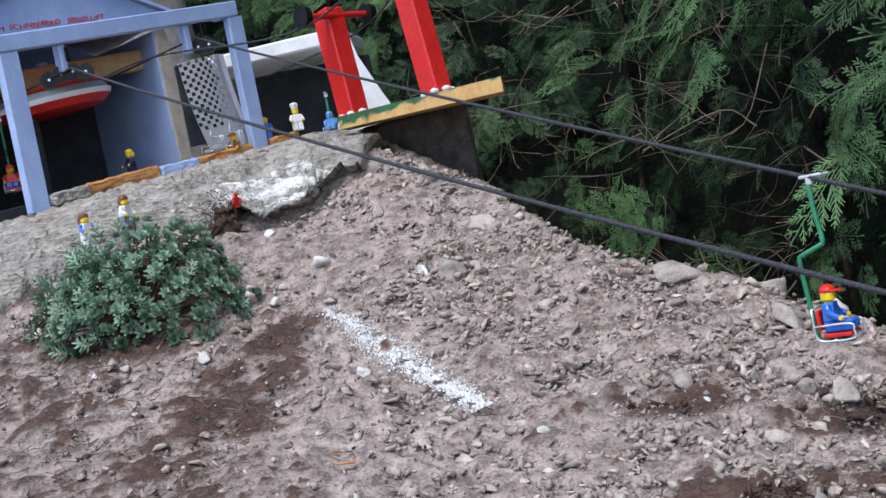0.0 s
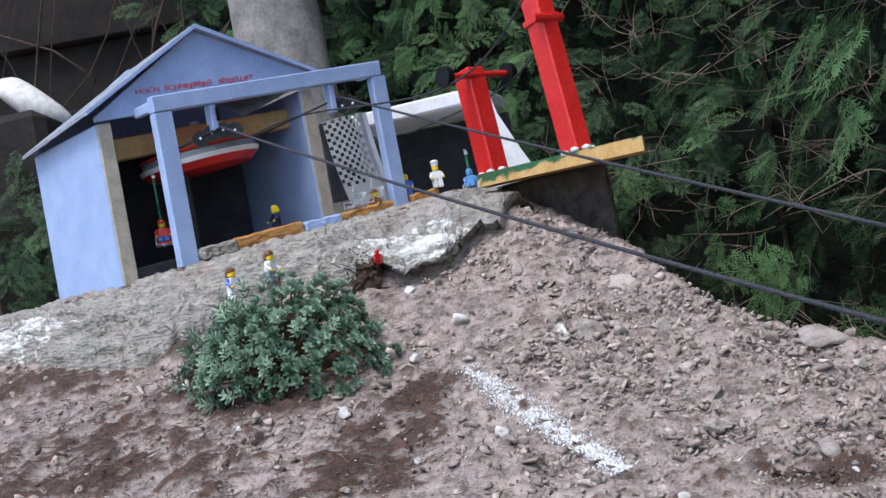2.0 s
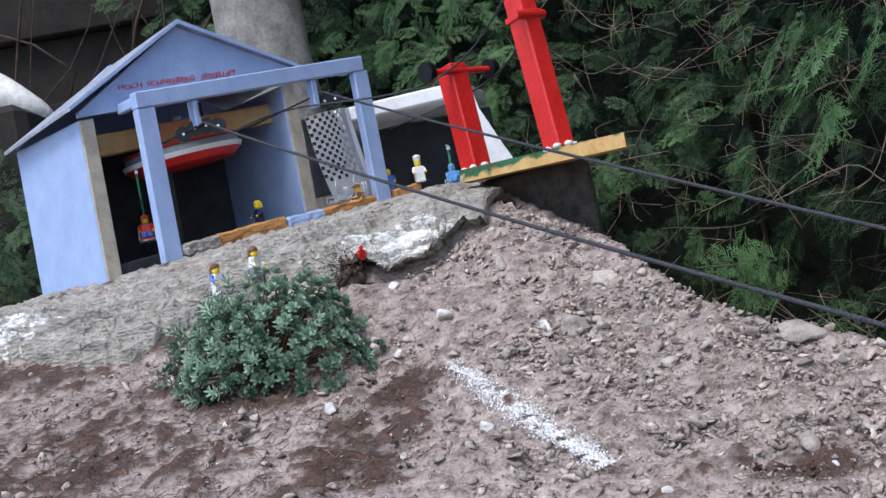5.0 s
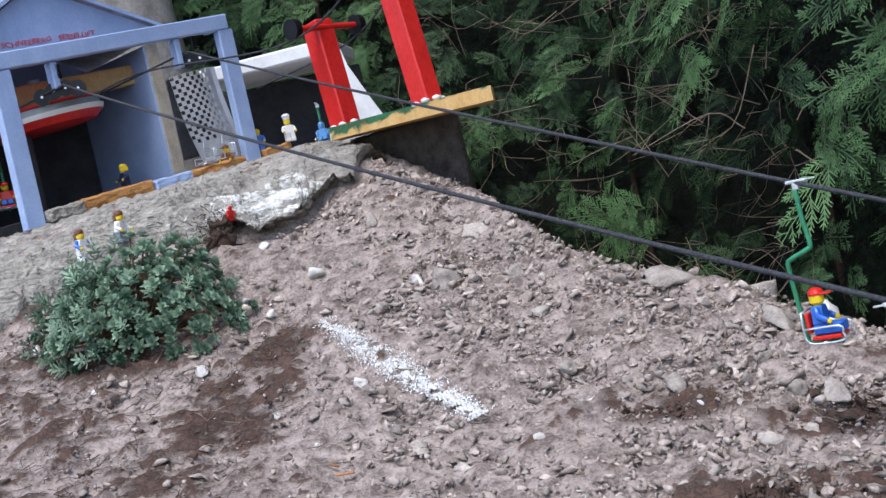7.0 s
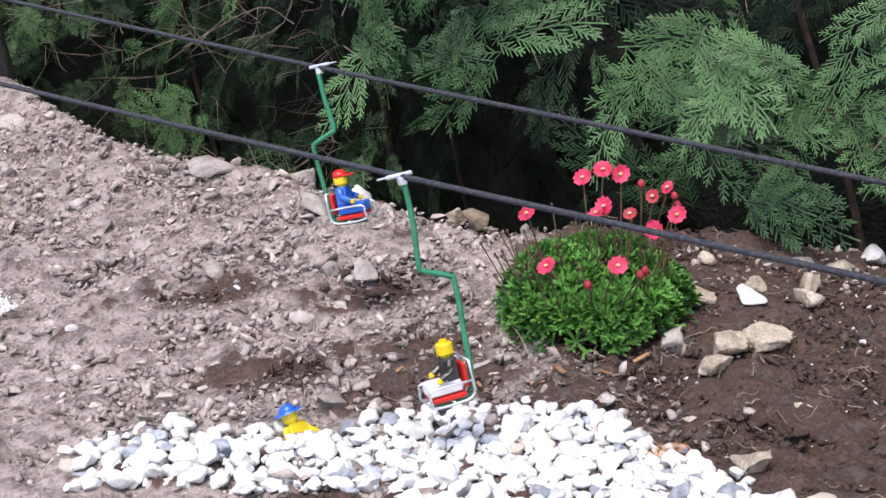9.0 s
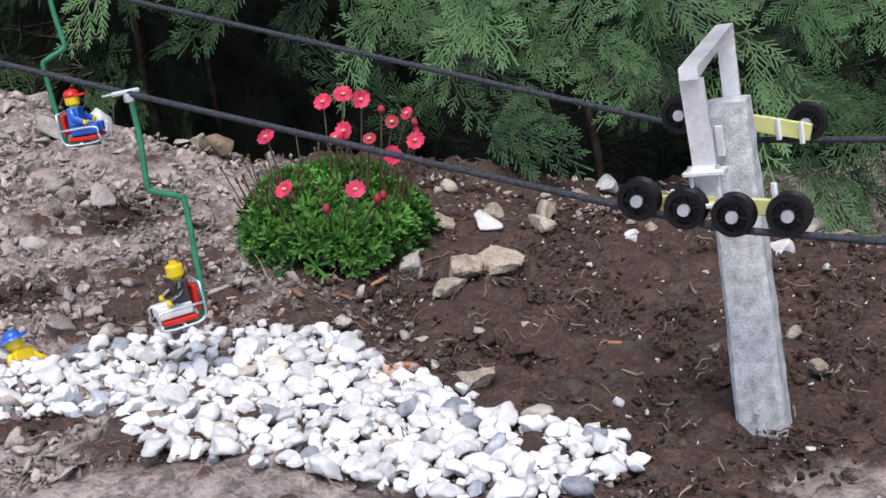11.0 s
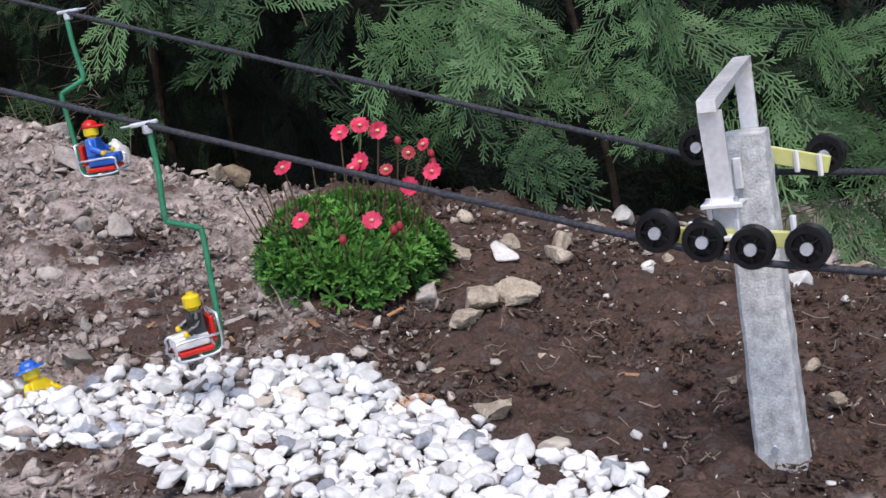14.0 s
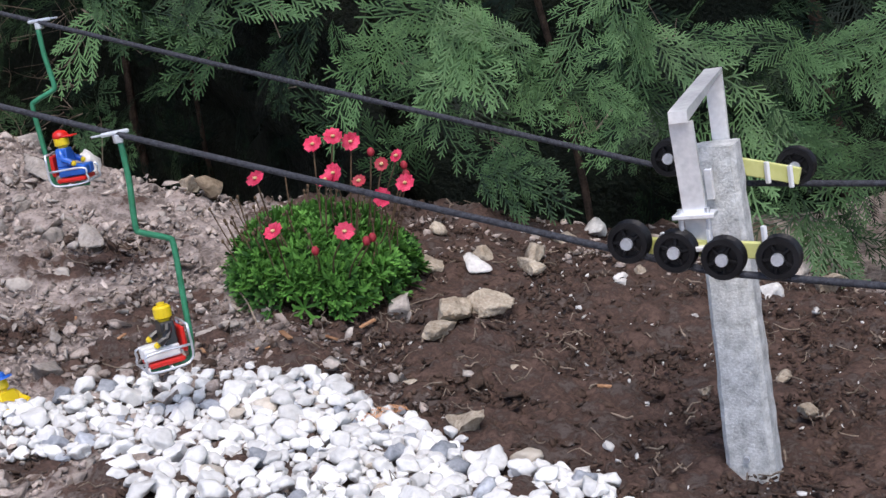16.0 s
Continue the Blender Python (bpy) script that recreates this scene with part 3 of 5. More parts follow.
for k in range(330):
    s = rng.uniform(0.6, 3.4) if k < 110 else rng.uniform(2.6, 3.6)
    p, nrm = face_at(s)
    z = rng.uniform(0.5, 1.35)
    a = Vector((*(p - nrm * rng.uniform(0.0, 0.12 if s > 2.3 else 0.2)), z))
    d = Vector((*(nrm * rng.uniform(0.2, 1.0) + rng.normal(0, 0.6, 2)), rng.normal(0.1, 0.45))).normalized()
    ln = rng.uniform(0.05, 0.17) * (1.0 if s > 2.3 else 0.5)
    mid = a + d * ln * 0.5 + Vector(rng.normal(0, 0.02, 3))
    tube(bm, bend([a, mid, a + d * ln], 4), rng.uniform(0.0005, 0.0012), 5, 0.4)
    for f in range(2):
        e = mid + (d * 0.6 + Vector(rng.normal(0, 0.7, 3))).normalized() * ln * 0.4
        tube(bm, bend([mid, (mid + e) / 2 + Vector(rng.normal(0, 0.004, 3)), e], 2), rng.uniform(0.0004, 0.0008), 4, 0.4)
tagged(part("twig", bm, M_TWIG, HEDGE, "bare dry brown twigs"), kind="stuff")

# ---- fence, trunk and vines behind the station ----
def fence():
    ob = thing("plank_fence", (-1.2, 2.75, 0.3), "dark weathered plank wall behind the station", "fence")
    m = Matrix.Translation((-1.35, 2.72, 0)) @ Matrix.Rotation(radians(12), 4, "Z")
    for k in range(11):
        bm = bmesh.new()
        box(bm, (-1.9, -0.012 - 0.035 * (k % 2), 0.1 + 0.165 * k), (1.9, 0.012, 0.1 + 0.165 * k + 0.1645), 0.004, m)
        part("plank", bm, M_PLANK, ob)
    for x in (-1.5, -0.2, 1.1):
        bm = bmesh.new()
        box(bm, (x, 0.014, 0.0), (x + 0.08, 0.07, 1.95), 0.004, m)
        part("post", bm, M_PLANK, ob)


fence()
bm = bmesh.new()
pts = bend([(-0.485, 2.13, 0.7), (-0.5, 2.135, 1.1), (-0.515, 2.14, 1.5), (-0.53, 2.15, 2.1)], 6)
tube(bm, pts, 0.088, 22, 0.93)
for v in bm.verts:
    v.co += Vector((1, 1, 0)).normalized() * 0.006 * noise.noise(v.co * 12)
trunk = part("tree_trunk", bm, M_TRUNK, smooth=True)
tagged(trunk, "smooth pale grey tree trunk behind the station", "tree trunk")
bm = bmesh.new()
for k in range(16):
    a = Vector((-0.95 + rng.uniform(-0.3, 0.35), 2.25 + rng.uniform(-0.15, 0.2), 0.85))
    tube(bm, bend([a, a + Vector((rng.normal(0, 0.08), 0, 0.25)), a + Vector((rng.normal(0.05, 0.12), 0, 0.5)), a + Vector((rng.normal(0.1, 0.2), 0, 0.8))], 4), rng.uniform(0.002, 0.006), 6, 0.4)
tagged(part("bare_vine", bm, M_BARK, smooth=True), "tangled bare brown vine stems before the dark fence", "vine")
bm = bmesh.new()
ball(bm, (-0.95, 1.99, 1.288), 0.055, 3, (1.25, 0.8, 0.7))
for v in bm.verts:
    v.co += Vector((0, 0, 1)) * (0.02 * noise.noise(v.co * 14) - 0.8 * (v.co.x + 0.95))
bmesh.ops.translate(bm, verts=bm.verts, vec=(0, 0, 0))
pale = part("boulder", bm, M_WHITE_STONE, smooth=True)
tagged(pale, "pale whitish boulder behind the station", "boulder")
bm = bmesh.new()
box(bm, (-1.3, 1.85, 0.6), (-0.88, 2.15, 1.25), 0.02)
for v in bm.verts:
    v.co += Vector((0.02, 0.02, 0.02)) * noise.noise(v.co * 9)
tagged(part("retaining_wall", bm, M_PLANK), "dark block added beneath the boulder to carry it", "wall", kind="structure")


def cypress_shrub():
    """Dark low cypress growth before the added support block."""
    ob = thing("cypress_shrub", (-1.0, 1.8, 0.85), "dark green low cypress shrub beside the station wall", "shrub")
    r = np.random.default_rng(71)
    VV, QQ, TT, base = [], [], [], 0
    for i in range(110):
        c = np.array([r.uniform(-1.2, -0.8), r.uniform(1.76, 1.86), r.uniform(0.82, 1.16)])
        V, Q, T = FRONDS[int(r.integers(8))]
        M, half = set_spray(c, np.array([0.3, -0.95]), 0.075 * r.uniform(0.6, 1.3), r)
        VV.append(V @ M.T + c - half); QQ.append(Q + base); base += len(V)
        TT.append(np.clip(T - 0.25 + r.normal(0, 0.12), 0, 1))
    tagged(arrays("foliage", np.concatenate(VV), np.concatenate(QQ), M_THUJA, ob, "tone", np.concatenate(TT)), kind="stuff")
    bm = bmesh.new()
    tube(bm, bend([(-1.0, 1.84, 0.6), (-0.99, 1.83, 0.85), (-1.02, 1.83, 1.1)], 4), 0.007, 7, 0.5)
    part("stem", bm, M_BARK, ob, smooth=True)


cypress_shrub()

# ---- the lift station: places on the house run along a (front), b (back) and c (up) ----
O = Vector((-0.519, 1.428, 0.915))
U, B = Vector((0.638, 0.771, 0)), Vector((-0.771, 0.638, 0))


def H(a, b, c):
    return O + U * a + B * b + Vector((0, 0, c + 0.11 * a))


def on_house(bm):
    for v in bm.verts:
        v.co = H(*v.co)


def hbox(name, lo, hi, material, parent, label="", bevel=0.0015):
    bm = bmesh.new()
    box(bm, lo, hi, bevel)
    on_house(bm)
    return part(name, bm, material, parent, label)


def prism(name, outline, b0, b1, material, parent, label=""):
    """A flat panel from an outline in a, c between two depths."""
    bm = bmesh.new()
    f = [bm.verts.new((a, b0, c)) for a, c in outline]
    g = [bm.verts.new((a, b1, c)) for a, c in outline]
    bm.faces.new(f); bm.faces.new(g[::-1])
    n = len(f)
    for k in range(n):
        bm.faces.new((f[k], g[k], g[(k + 1) % n], f[(k + 1) % n]))
    on_house(bm)
    return part(name, bm, material, parent, label)


def station():
    ob = thing("lift_station_house", H(0.13, 0.18, 0.0), "pale blue wooden model lift station with open front and gable roof", "model house")
    w = hbox("side_wall", (-0.054, 0.064, -0.02), (-0.030, 0.262, 0.2), M_BLUE, ob)
    hbox("raw_edge", (-0.053, 0.0605, -0.02), (-0.031, 0.0638, 0.2), M_RAW, w, "unpainted plywood edge")
    w = hbox("side_wall", (0.288, 0.064, -0.02), (0.312, 0.262, 0.2), M_BLUE, ob)
    hbox("raw_edge", (0.289, 0.0605, -0.02), (0.311, 0.0638, 0.2), M_RAW, w, "unpainted plywood edge")
    hbox("back_wall", (-0.0297, 0.25, -0.02), (0.2877, 0.262, 0.2), M_DARK, ob, "back wall coloured near-black for interior shade")
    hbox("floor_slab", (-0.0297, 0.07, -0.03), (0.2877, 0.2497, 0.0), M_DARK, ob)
    # gable over the opening and at the back
    prism("gable", [(-0.054, 0.203), (0.312, 0.203), (0.312, 0.222), (0.117, 0.309), (-0.054, 0.21)], 0.056, 0.064, M_BLUE, ob)
    prism("gable", [(-0.054, 0.203), (0.312, 0.203), (0.117, 0.306)], 0.251, 0.262, M_BLUE, ob)
    depth = H(0, 1, 0) - H(0, 0, 0)
    for a0, c0 in ((-0.072, 0.212), (0.322, 0.218)):
        panel = prism("roof_panel", [(0.117, 0.311), (a0, c0), (a0, c0 + 0.005), (0.117, 0.317)], 0.048, 0.262, M_ROOF, ob, "weathered grey roof board")
        mid = sum((v.co.dot(depth) for v in panel.data.vertices)) / len(panel.data.vertices)
        for v in panel.data.vertices:
            v.co.z -= 0.014 if v.co.dot(depth) > mid else 0.0
        prism("fascia", [(0.117, 0.3105), (a0, c0 - 0.0005), (a0, c0 + 0.0045), (0.117, 0.3165)], 0.045, 0.0478, M_BLUE, ob)
    # front portal frame
    hbox("post", (0.001, 0.0, -0.016), (0.029, 0.014, 0.1925), M_BLUE, ob)
    hbox("post", (0.382, 0.0, -0.016), (0.41, 0.014, 0.1925), M_BLUE, ob)
    hbox("lintel", (0.001, -0.001, 0.193), (0.403, 0.015, 0.2155), M_BLUE, ob)
    hbox("strut", (0.09, 0.004, 0.156), (0.1, 0.02, 0.1925), M_BLUE, ob)
    hbox("strut", (0.3, 0.004, 0.15), (0.31, 0.02, 0.1925), M_BLUE, ob)
    for a in (-0.004, 0.39):
        hbox("tie_beam", (a + 0.006, 0.0155, 0.197), (a + 0.018, 0.0555, 0.211), M_BLUE, ob)
    hbox("cross_beam", (-0.0295, 0.1, 0.152), (0.2875, 0.122, 0.182), M_PINE, ob, "bare pine cross beam")
    # worn sill boards along the front
    for a0, a1, m, lab in ((0.03, 0.085, M_CEMENT, "cement smeared sill"), (0.087, 0.2, M_ORANGE, "worn orange sill board"), (0.202, 0.268, M_BLUE, "chipped blue sill board"), (0.27, 0.372, M_ORANGE, "worn orange sill board"), (0.415, 0.47, M_ORANGE, "worn orange sill board")):
        bm = bmesh.new()
        box(bm, (a0, -0.009 - 0.003 * math.sin(a0 * 70), -0.014), (a1, 0.03, 0.002 + 0.002 * math.sin(a0 * 90)), 0.002)
        bmesh.ops.subdivide_edges(bm, edges=[e for e in bm.edges if e.calc_length() > 0.01], cuts=7, use_grid_fill=True)
        for v in bm.verts:
            v.co += Vector((0, 0.002, 0.0022)) * noise.fractal(v.co * 130, 0.8, 2.0, 3)
        on_house(bm)
        part("sill_board", bm, m, ob, lab)
    # red hand-painted sign
    cu = bpy.data.curves.new("sign", "FONT")
    cu.body = "HOCH  SCHNEEBERG   SESSELLIFT"
    cu.size, cu.extrude = 0.0135, 0.0003
    t = new("sign_tmp", cu)
    me = bpy.data.meshes.new_from_object(t.evaluated_get(bpy.context.evaluated_depsgraph_get()))
    bpy.data.objects.remove(t)
    bm = bmesh.new()
    bm.from_mesh(me)
    w = max(v.co.x for v in bm.verts)
    for v in bm.verts:
        x, y, z = v.co
        v.co = H(0.01 + x / w * 0.196, 0.0556 - z, 0.2305 + y * 0.75 + 0.001 * math.sin(x * 260) - 0.004 * x / w)
    part("sign_lettering", bm, M_RED, ob, "red hand-painted lettering")
    return ob


station()


def bull_wheel():
    c = (0.128, 0.115, 0.128)
    ob = thing("bull_wheel", H(*c), "large red and white layered cable wheel hung in the station", "cable wheel")
    for name, r1, r2, z0, z1, m in (("upper_disc", 0.08, 0.086, 0.013, 0.018, M_RED), ("rope_groove", 0.083, 0.083, 0.004, 0.013, P_GREY), ("rim", 0.086, 0.088, -0.003, 0.004, P_WHITE), ("lower_disc", 0.074, 0.085, -0.013, -0.003, M_RED)):
        bm = bmesh.new()
        cyl(bm, (c[0], c[1], c[2] + z0), (c[0], c[1], c[2] + z1), r1, r2, 48)
        on_house(bm)
        part(name, bm, m, ob, smooth=False)
    bm = bmesh.new()
    cyl(bm, (c[0], c[1], c[2] + 0.019), (c[0], c[1], c[2] + 0.06), 0.008, None, 14)
    on_house(bm)
    part("axle", bm, M_STEEL, ob)
    bm = bmesh.new()
    cyl(bm, (c[0] - 0.045, c[1] - 0.01, c[2] - 0.12), (c[0] - 0.045, c[1] - 0.01, c[2] - 0.018), 0.014, None, 14)
    on_house(bm)
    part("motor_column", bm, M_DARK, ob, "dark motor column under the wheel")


bull_wheel()


def sheave(name, a, n, c, label):
    """A row of small black rollers that carries a cable under the portal."""
    ob = thing(name, H(a, 0.012, c), label, "cable roller")
    bm = bmesh.new()
    box(bm, (a - 0.004, 0.004, c), (a + 0.004, 0.009, c + 0.02), 0.0008)
    on_house(bm)
    part("hanger", bm, M_BLACK, ob)
    d = Vector((0.93, 0.3, 0.08))
    for k in range(n):
        p = H(a, 0.012, c) + d * (0.0165 * (k - (n - 1) / 2)) + Vector((0, 0, -0.012 - 0.004 * abs(k - (n - 1) / 2)))
        ax = Vector((0.3, -0.95, 0)) * 0.004
        bm = bmesh.new()
        cyl(bm, p - ax, p + ax, 0.0112, None, 18)
        w = part("roller", bm, M_BLACK, ob)
        bm = bmesh.new()
        cyl(bm, p + ax, p + ax * 1.5, 0.0018, None, 10)
        part("hub", bm, M_STEEL, w, "bright bolt head")


sheave("cable_roller_set", 0.1, 4, 0.168, "row of black rollers on the station portal")
sheave("cable_roller_set", 0.335, 2, 0.172, "pair of black rollers at the portal post")

# ---- white station behind, with punched panel ----
def white_station():
    ob = thing("white_station", (-0.2, 1.85, 0.965), "white model station shelter with dark open front", "model house")
    W = Vector((-0.19, 1.83, 0.0))
    bm = bmesh.new()
    m = Matrix.Translation((-0.225, 1.86, 1.107)) @ Matrix.Rotation(radians(-7), 4, "Z")
    box(bm, (-0.125, -0.02, -0.012), (0.105, 0.14, 0.012), 0.003, m)
    part("roof", bm, M_WHITE, ob)
    # flared end wall
    bm = bmesh.new()
    prof = [(-0.145, 1.79, 0.95), (-0.125, 1.775, 1.0), (-0.115, 1.77, 1.06), (-0.12, 1.78, 1.098)]
    out = [(-0.052, 1.752, 0.95), (-0.075, 1.755, 1.0), (-0.1, 1.76, 1.06), (-0.108, 1.765, 1.098)]
    back = Vector((-0.02, 0.13, 0))
    rows = [[bm.verts.new(p) for p in prof], [bm.verts.new(p) for p in out], [bm.verts.new(Vector(p) + back) for p in out], [bm.verts.new(Vector(p) + back) for p in prof]]
    for r0, r1 in zip(rows, rows[1:] + rows[:1]):
        for k in range(3):
            bm.faces.new((r0[k], r0[k + 1], r1[k + 1], r1[k]))
    bm.faces.new([r[0] for r in rows]); bm.faces.new([r[-1] for r in rows][::-1])
    part("end_wall", bm, M_WHITE, ob, "flared white end wall")
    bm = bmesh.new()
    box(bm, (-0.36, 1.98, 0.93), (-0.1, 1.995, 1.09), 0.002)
    part("back_wall", bm, M_DARK, ob, "back wall coloured near-black for interior shade")
    bm = bmesh.new()
    box(bm, (-0.37, 1.86, 0.93), (-0.345, 1.98, 1.09), 0.002)
    part("end_wall", bm, M_WHITE, ob)


white_station()


def punched_panel():
    """A bent white sheet with rows of square holes, beside the house."""
    ob = thing("punched_panel", H(0.335, 0.05, 0.0), "curved white sheet with rows of punched holes beside the station", "panel")
    n, m = 13, 17
    bm = bmesh.new()

    def P(u, v):
        # u across, v up; the sheet leans and curls
        a = 0.315 + 0.062 * u + 0.01 * (1 - v)
        return H(a + 0.02 * (1 - v) ** 2, 0.055 - 0.02 * u - 0.012 * math.sin(3.0 * u), 0.0 + 0.145 * v)

    cells = {}
    def vert(u, v):
        k = (round(u, 5), round(v, 5))
        if k not in cells:
            cells[k] = bm.verts.new(P(u, v))
        return cells[k]
    for i in range(n):
        for j in range(m):
            u0, u1, v0, v1 = i / n, (i + 1) / n, 0.22 + 0.78 * j / m, 0.22 + 0.78 * (j + 1) / m
            if (i + j) % 2 or u0 > 0.8 or j == 0:
                bm.faces.new((vert(u0, v0), vert(u1, v0), vert(u1, v1), vert(u0, v1)))
                continue
            q = 0.08
            iu0, iu1, iv0, iv1 = u0 + q / n, u1 - q / n, v0 + 0.78 * q / m, v1 - 0.78 * q / m
            o = [vert(u0, v0), vert(u1, v0), vert(u1, v1), vert(u0, v1)]
            k = [vert(iu0, iv0), vert(iu1, iv0), vert(iu1, iv1), vert(iu0, iv1)]
            for e in range(4):
                bm.faces.new((o[e], o[(e + 1) % 4], k[(e + 1) % 4], k[e]))
    for i in range(n):
        bm.faces.new((vert(i / n, 0.0), vert((i + 1) / n, 0.0), vert((i + 1) / n, 0.22), vert(i / n, 0.22)))
    bmesh.ops.solidify(bm, geom=bm.faces[:], thickness=0.0018)
    part("sheet", bm, M_WHITE, ob)
    bm = bmesh.new()
    pts = [P(1.0, v / 8) for v in range(9)]
    for p, q in zip(pts, pts[1:]):
        d = Vector((0.638, 0.771, 0)) * 0.009
        vs = [bm.verts.new(p - d), bm.verts.new(p + d), bm.verts.new(q + d), bm.verts.new(q - d)]
        bm.faces.new(vs)
    bmesh.ops.remove_doubles(bm, verts=bm.verts, dist=0.0003)
    bmesh.ops.solidify(bm, geom=bm.faces[:], thickness=0.004)
    part("edge_strip", bm, M_WHITE, ob, "white edge strip")
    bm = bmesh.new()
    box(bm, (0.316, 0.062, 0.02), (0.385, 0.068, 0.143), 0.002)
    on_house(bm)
    part("backing", bm, M_DARK, ob, "near-black sheet added for the shade behind the holes")


punched_panel()

# ---- red towers on their board ----
def red_towers():
    bo = thing("tower_board", (-0.01, 1.42, 0.94), "yellow wooden base board smeared with green paint", "board")
    bm = bmesh.new()
    a, b = Vector((-0.121, 1.508, 0.931)), Vector((0.096, 1.275, 0.914))
    d = (b - a)
    back = Vector((0.004, 0.085, 0.004))
    n = 26
    top = []
    for k in range(n + 1):
        p = a + d * (k / n)
        w = 1.0 + 0.06 * noise.noise(Vector((k * 0.9, 0, 0)))
        j = 0.002 * noise.noise(Vector((k * 0.8, 5, 0)))
        top.append([bm.verts.new(p), bm.verts.new(p + Vector((0, 0, 0.008 + j))), bm.verts.new(p + Vector((0, 0, 0.0115 + j))), bm.verts.new(p + Vector((0, 0, 0.017))), bm.verts.new(p + back * w + Vector((0, 0, 0.017))), bm.verts.new(p + back * w)])
    for s0, s1 in zip(top, top[1:]):
        for e in range(6):
            bm.faces.new((s0[e], s0[(e + 1) % 6], s1[(e + 1) % 6], s1[e]))
    bm.faces.new(top[0]); bm.faces.new(top[-1][::-1])
    ob = part("board", bm, M_BOARD, bo)
    at = ob.data.attributes.new("moss", "FLOAT", "POINT")
    vals = []
    for v in ob.data.vertices:
        f = (v.index // 6) / n
        e = v.index % 6
        g = (0.25, 0.42, 0.9, 1.1, 0.95, 0.2)[e] + 0.9 * (0.32 - f) + 0.7 * noise.noise(Vector((f * 17, e * 0.3, 2)))
        vals.append(float(ss(2.2 * (g - 0.35))))
    at.data.foreach_set("value", vals)
    # concrete block that carries the board, the board's shade put into its dark colour
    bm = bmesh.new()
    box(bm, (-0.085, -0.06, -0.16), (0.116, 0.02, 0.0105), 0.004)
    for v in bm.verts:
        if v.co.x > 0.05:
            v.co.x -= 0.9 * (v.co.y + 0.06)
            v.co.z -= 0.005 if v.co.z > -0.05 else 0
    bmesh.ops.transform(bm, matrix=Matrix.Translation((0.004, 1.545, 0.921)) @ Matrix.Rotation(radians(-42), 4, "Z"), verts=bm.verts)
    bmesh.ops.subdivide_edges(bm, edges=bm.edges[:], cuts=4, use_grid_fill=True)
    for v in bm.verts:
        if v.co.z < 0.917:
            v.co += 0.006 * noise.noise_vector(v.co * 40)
    tagged(part("support_block", bm, M_SHADE_CEMENT), "rough cement block coloured dark for the shade under the tower board", "cement block")

    def tower(name, base, top_z, w, lean, label):
        ob = thing(name, base, label, "model tower", group="red towers")
        bm = bmesh.new()
        m = Matrix.Translation(base) @ Matrix.Rotation(radians(-47), 4, "Z") @ Matrix.Rotation(radians(lean), 4, "Y")
        h = top_z - base[2]
        box(bm, (-w / 2, -w * 0.42, 0.0), (w / 2, w * 0.42, h), 0.002, m)
        part("column", bm, M_RED, ob)
        bm = bmesh.new()
        for k in range(7):
            t = k / 7 * 6.28
            ball(bm, m @ Vector((w * 0.58 * math.cos(t), w * 0.52 * math.sin(t), 0.003)), 0.005, 1, (1.3, 1.2, 0.8))
        part("mortar", bm, M_WHITE, ob, "blobs of white filler round the foot", smooth=True)
        return ob, m, h

    s, m, h = tower("red_tower", Vector((-0.1, 1.53, 0.945)), 1.094, 0.034, -5, "short red painted post with a cable crossarm")
    bm = bmesh.new()
    ax = Vector((0.66, 0.75, 0.02))
    c = Vector((-0.097, 1.53, 1.083))
    cyl(bm, c - ax * 0.062, c + ax * 0.062, 0.0045, None, 10)
    part("crossarm", bm, M_RED, s)
    for k in (-1, 1):
        bm = bmesh.new()
        p = c + ax * (0.058 * k)
        cyl(bm, p - ax * 0.005, p + ax * 0.005, 0.014, None, 18)
        r = part("roller", bm, M_BLACK, s, "black cable roller")
    t, m, h = tower("red_tower", Vector((0.019, 1.385, 0.936)), 1.16, 0.0315, -6, "tall red painted post on the green stained board")
    bm = bmesh.new()
    c = Vector((0.0045, 1.375, 1.108))
    cyl(bm, c - ax * 0.01, c + ax * 0.04, 0.006, None, 10)
    part("crossarm", bm, M_RED, t)
    bm = bmesh.new()
    box(bm, (-0.0185, -0.016, 0.17), (0.0185, 0.016, 0.178), 0.0012, m)
    part("collar", bm, M_RED, t, "raised red collar below the top")


red_towers()

# ---- cables ----
FA, FB = Vector((0.457, 0.2707, 0)), Vector((-0.455, 1.505, 0))
BA, BB = Vector((0.525, 0.333, 0)), Vector((-0.318, 1.671, 0))


def on_front(s):
    return FA + (FB - FA) * s + Vector((0, 0, 0.599 + (0.44 * s + 0.045 * s * s if s > 0 else 0.2 * s)))


def on_back(s):
    return BA + (BB - BA) * s + Vector((0, 0, 0.620 + (0.47 * s + 0.03 * s * s if s > 0 else 0.1 * s)))


def cable(name, pts, r, label):
    bm = bmesh.new()
    tube(bm, pts, r, 8)
    return tagged(part(name, bm, M_ROPE, smooth=True), label, "cable", group="lift cables")


cable("haul_cable", [on_front(-0.5 + k * 0.025) for k in range(61)] + [H(0.03, 0.07, 0.14)], 0.0017, "black haul rope running down from the station")
cable("haul_cable", [on_back(-0.5 + k * 0.025) for k in range(61)] + [H(0.198, 0.12, 0.142)], 0.0016, "black return rope running beside the hedge")
a1 = Vector((-0.097, 1.53, 1.083))
ax1 = Vector((0.66, 0.75, 0.02))
cable("tower_cable", bend([H(0.16, 0.05, 0.14), H(0.25, 0.01, 0.155), a1 - ax1 * 0.058 + Vector((0, 0, -0.013)), Vector((0.0, 1.32, 1.13)), Vector((0.12, 1.1, 1.26))], 8), 0.0014, "black rope over the red towers")
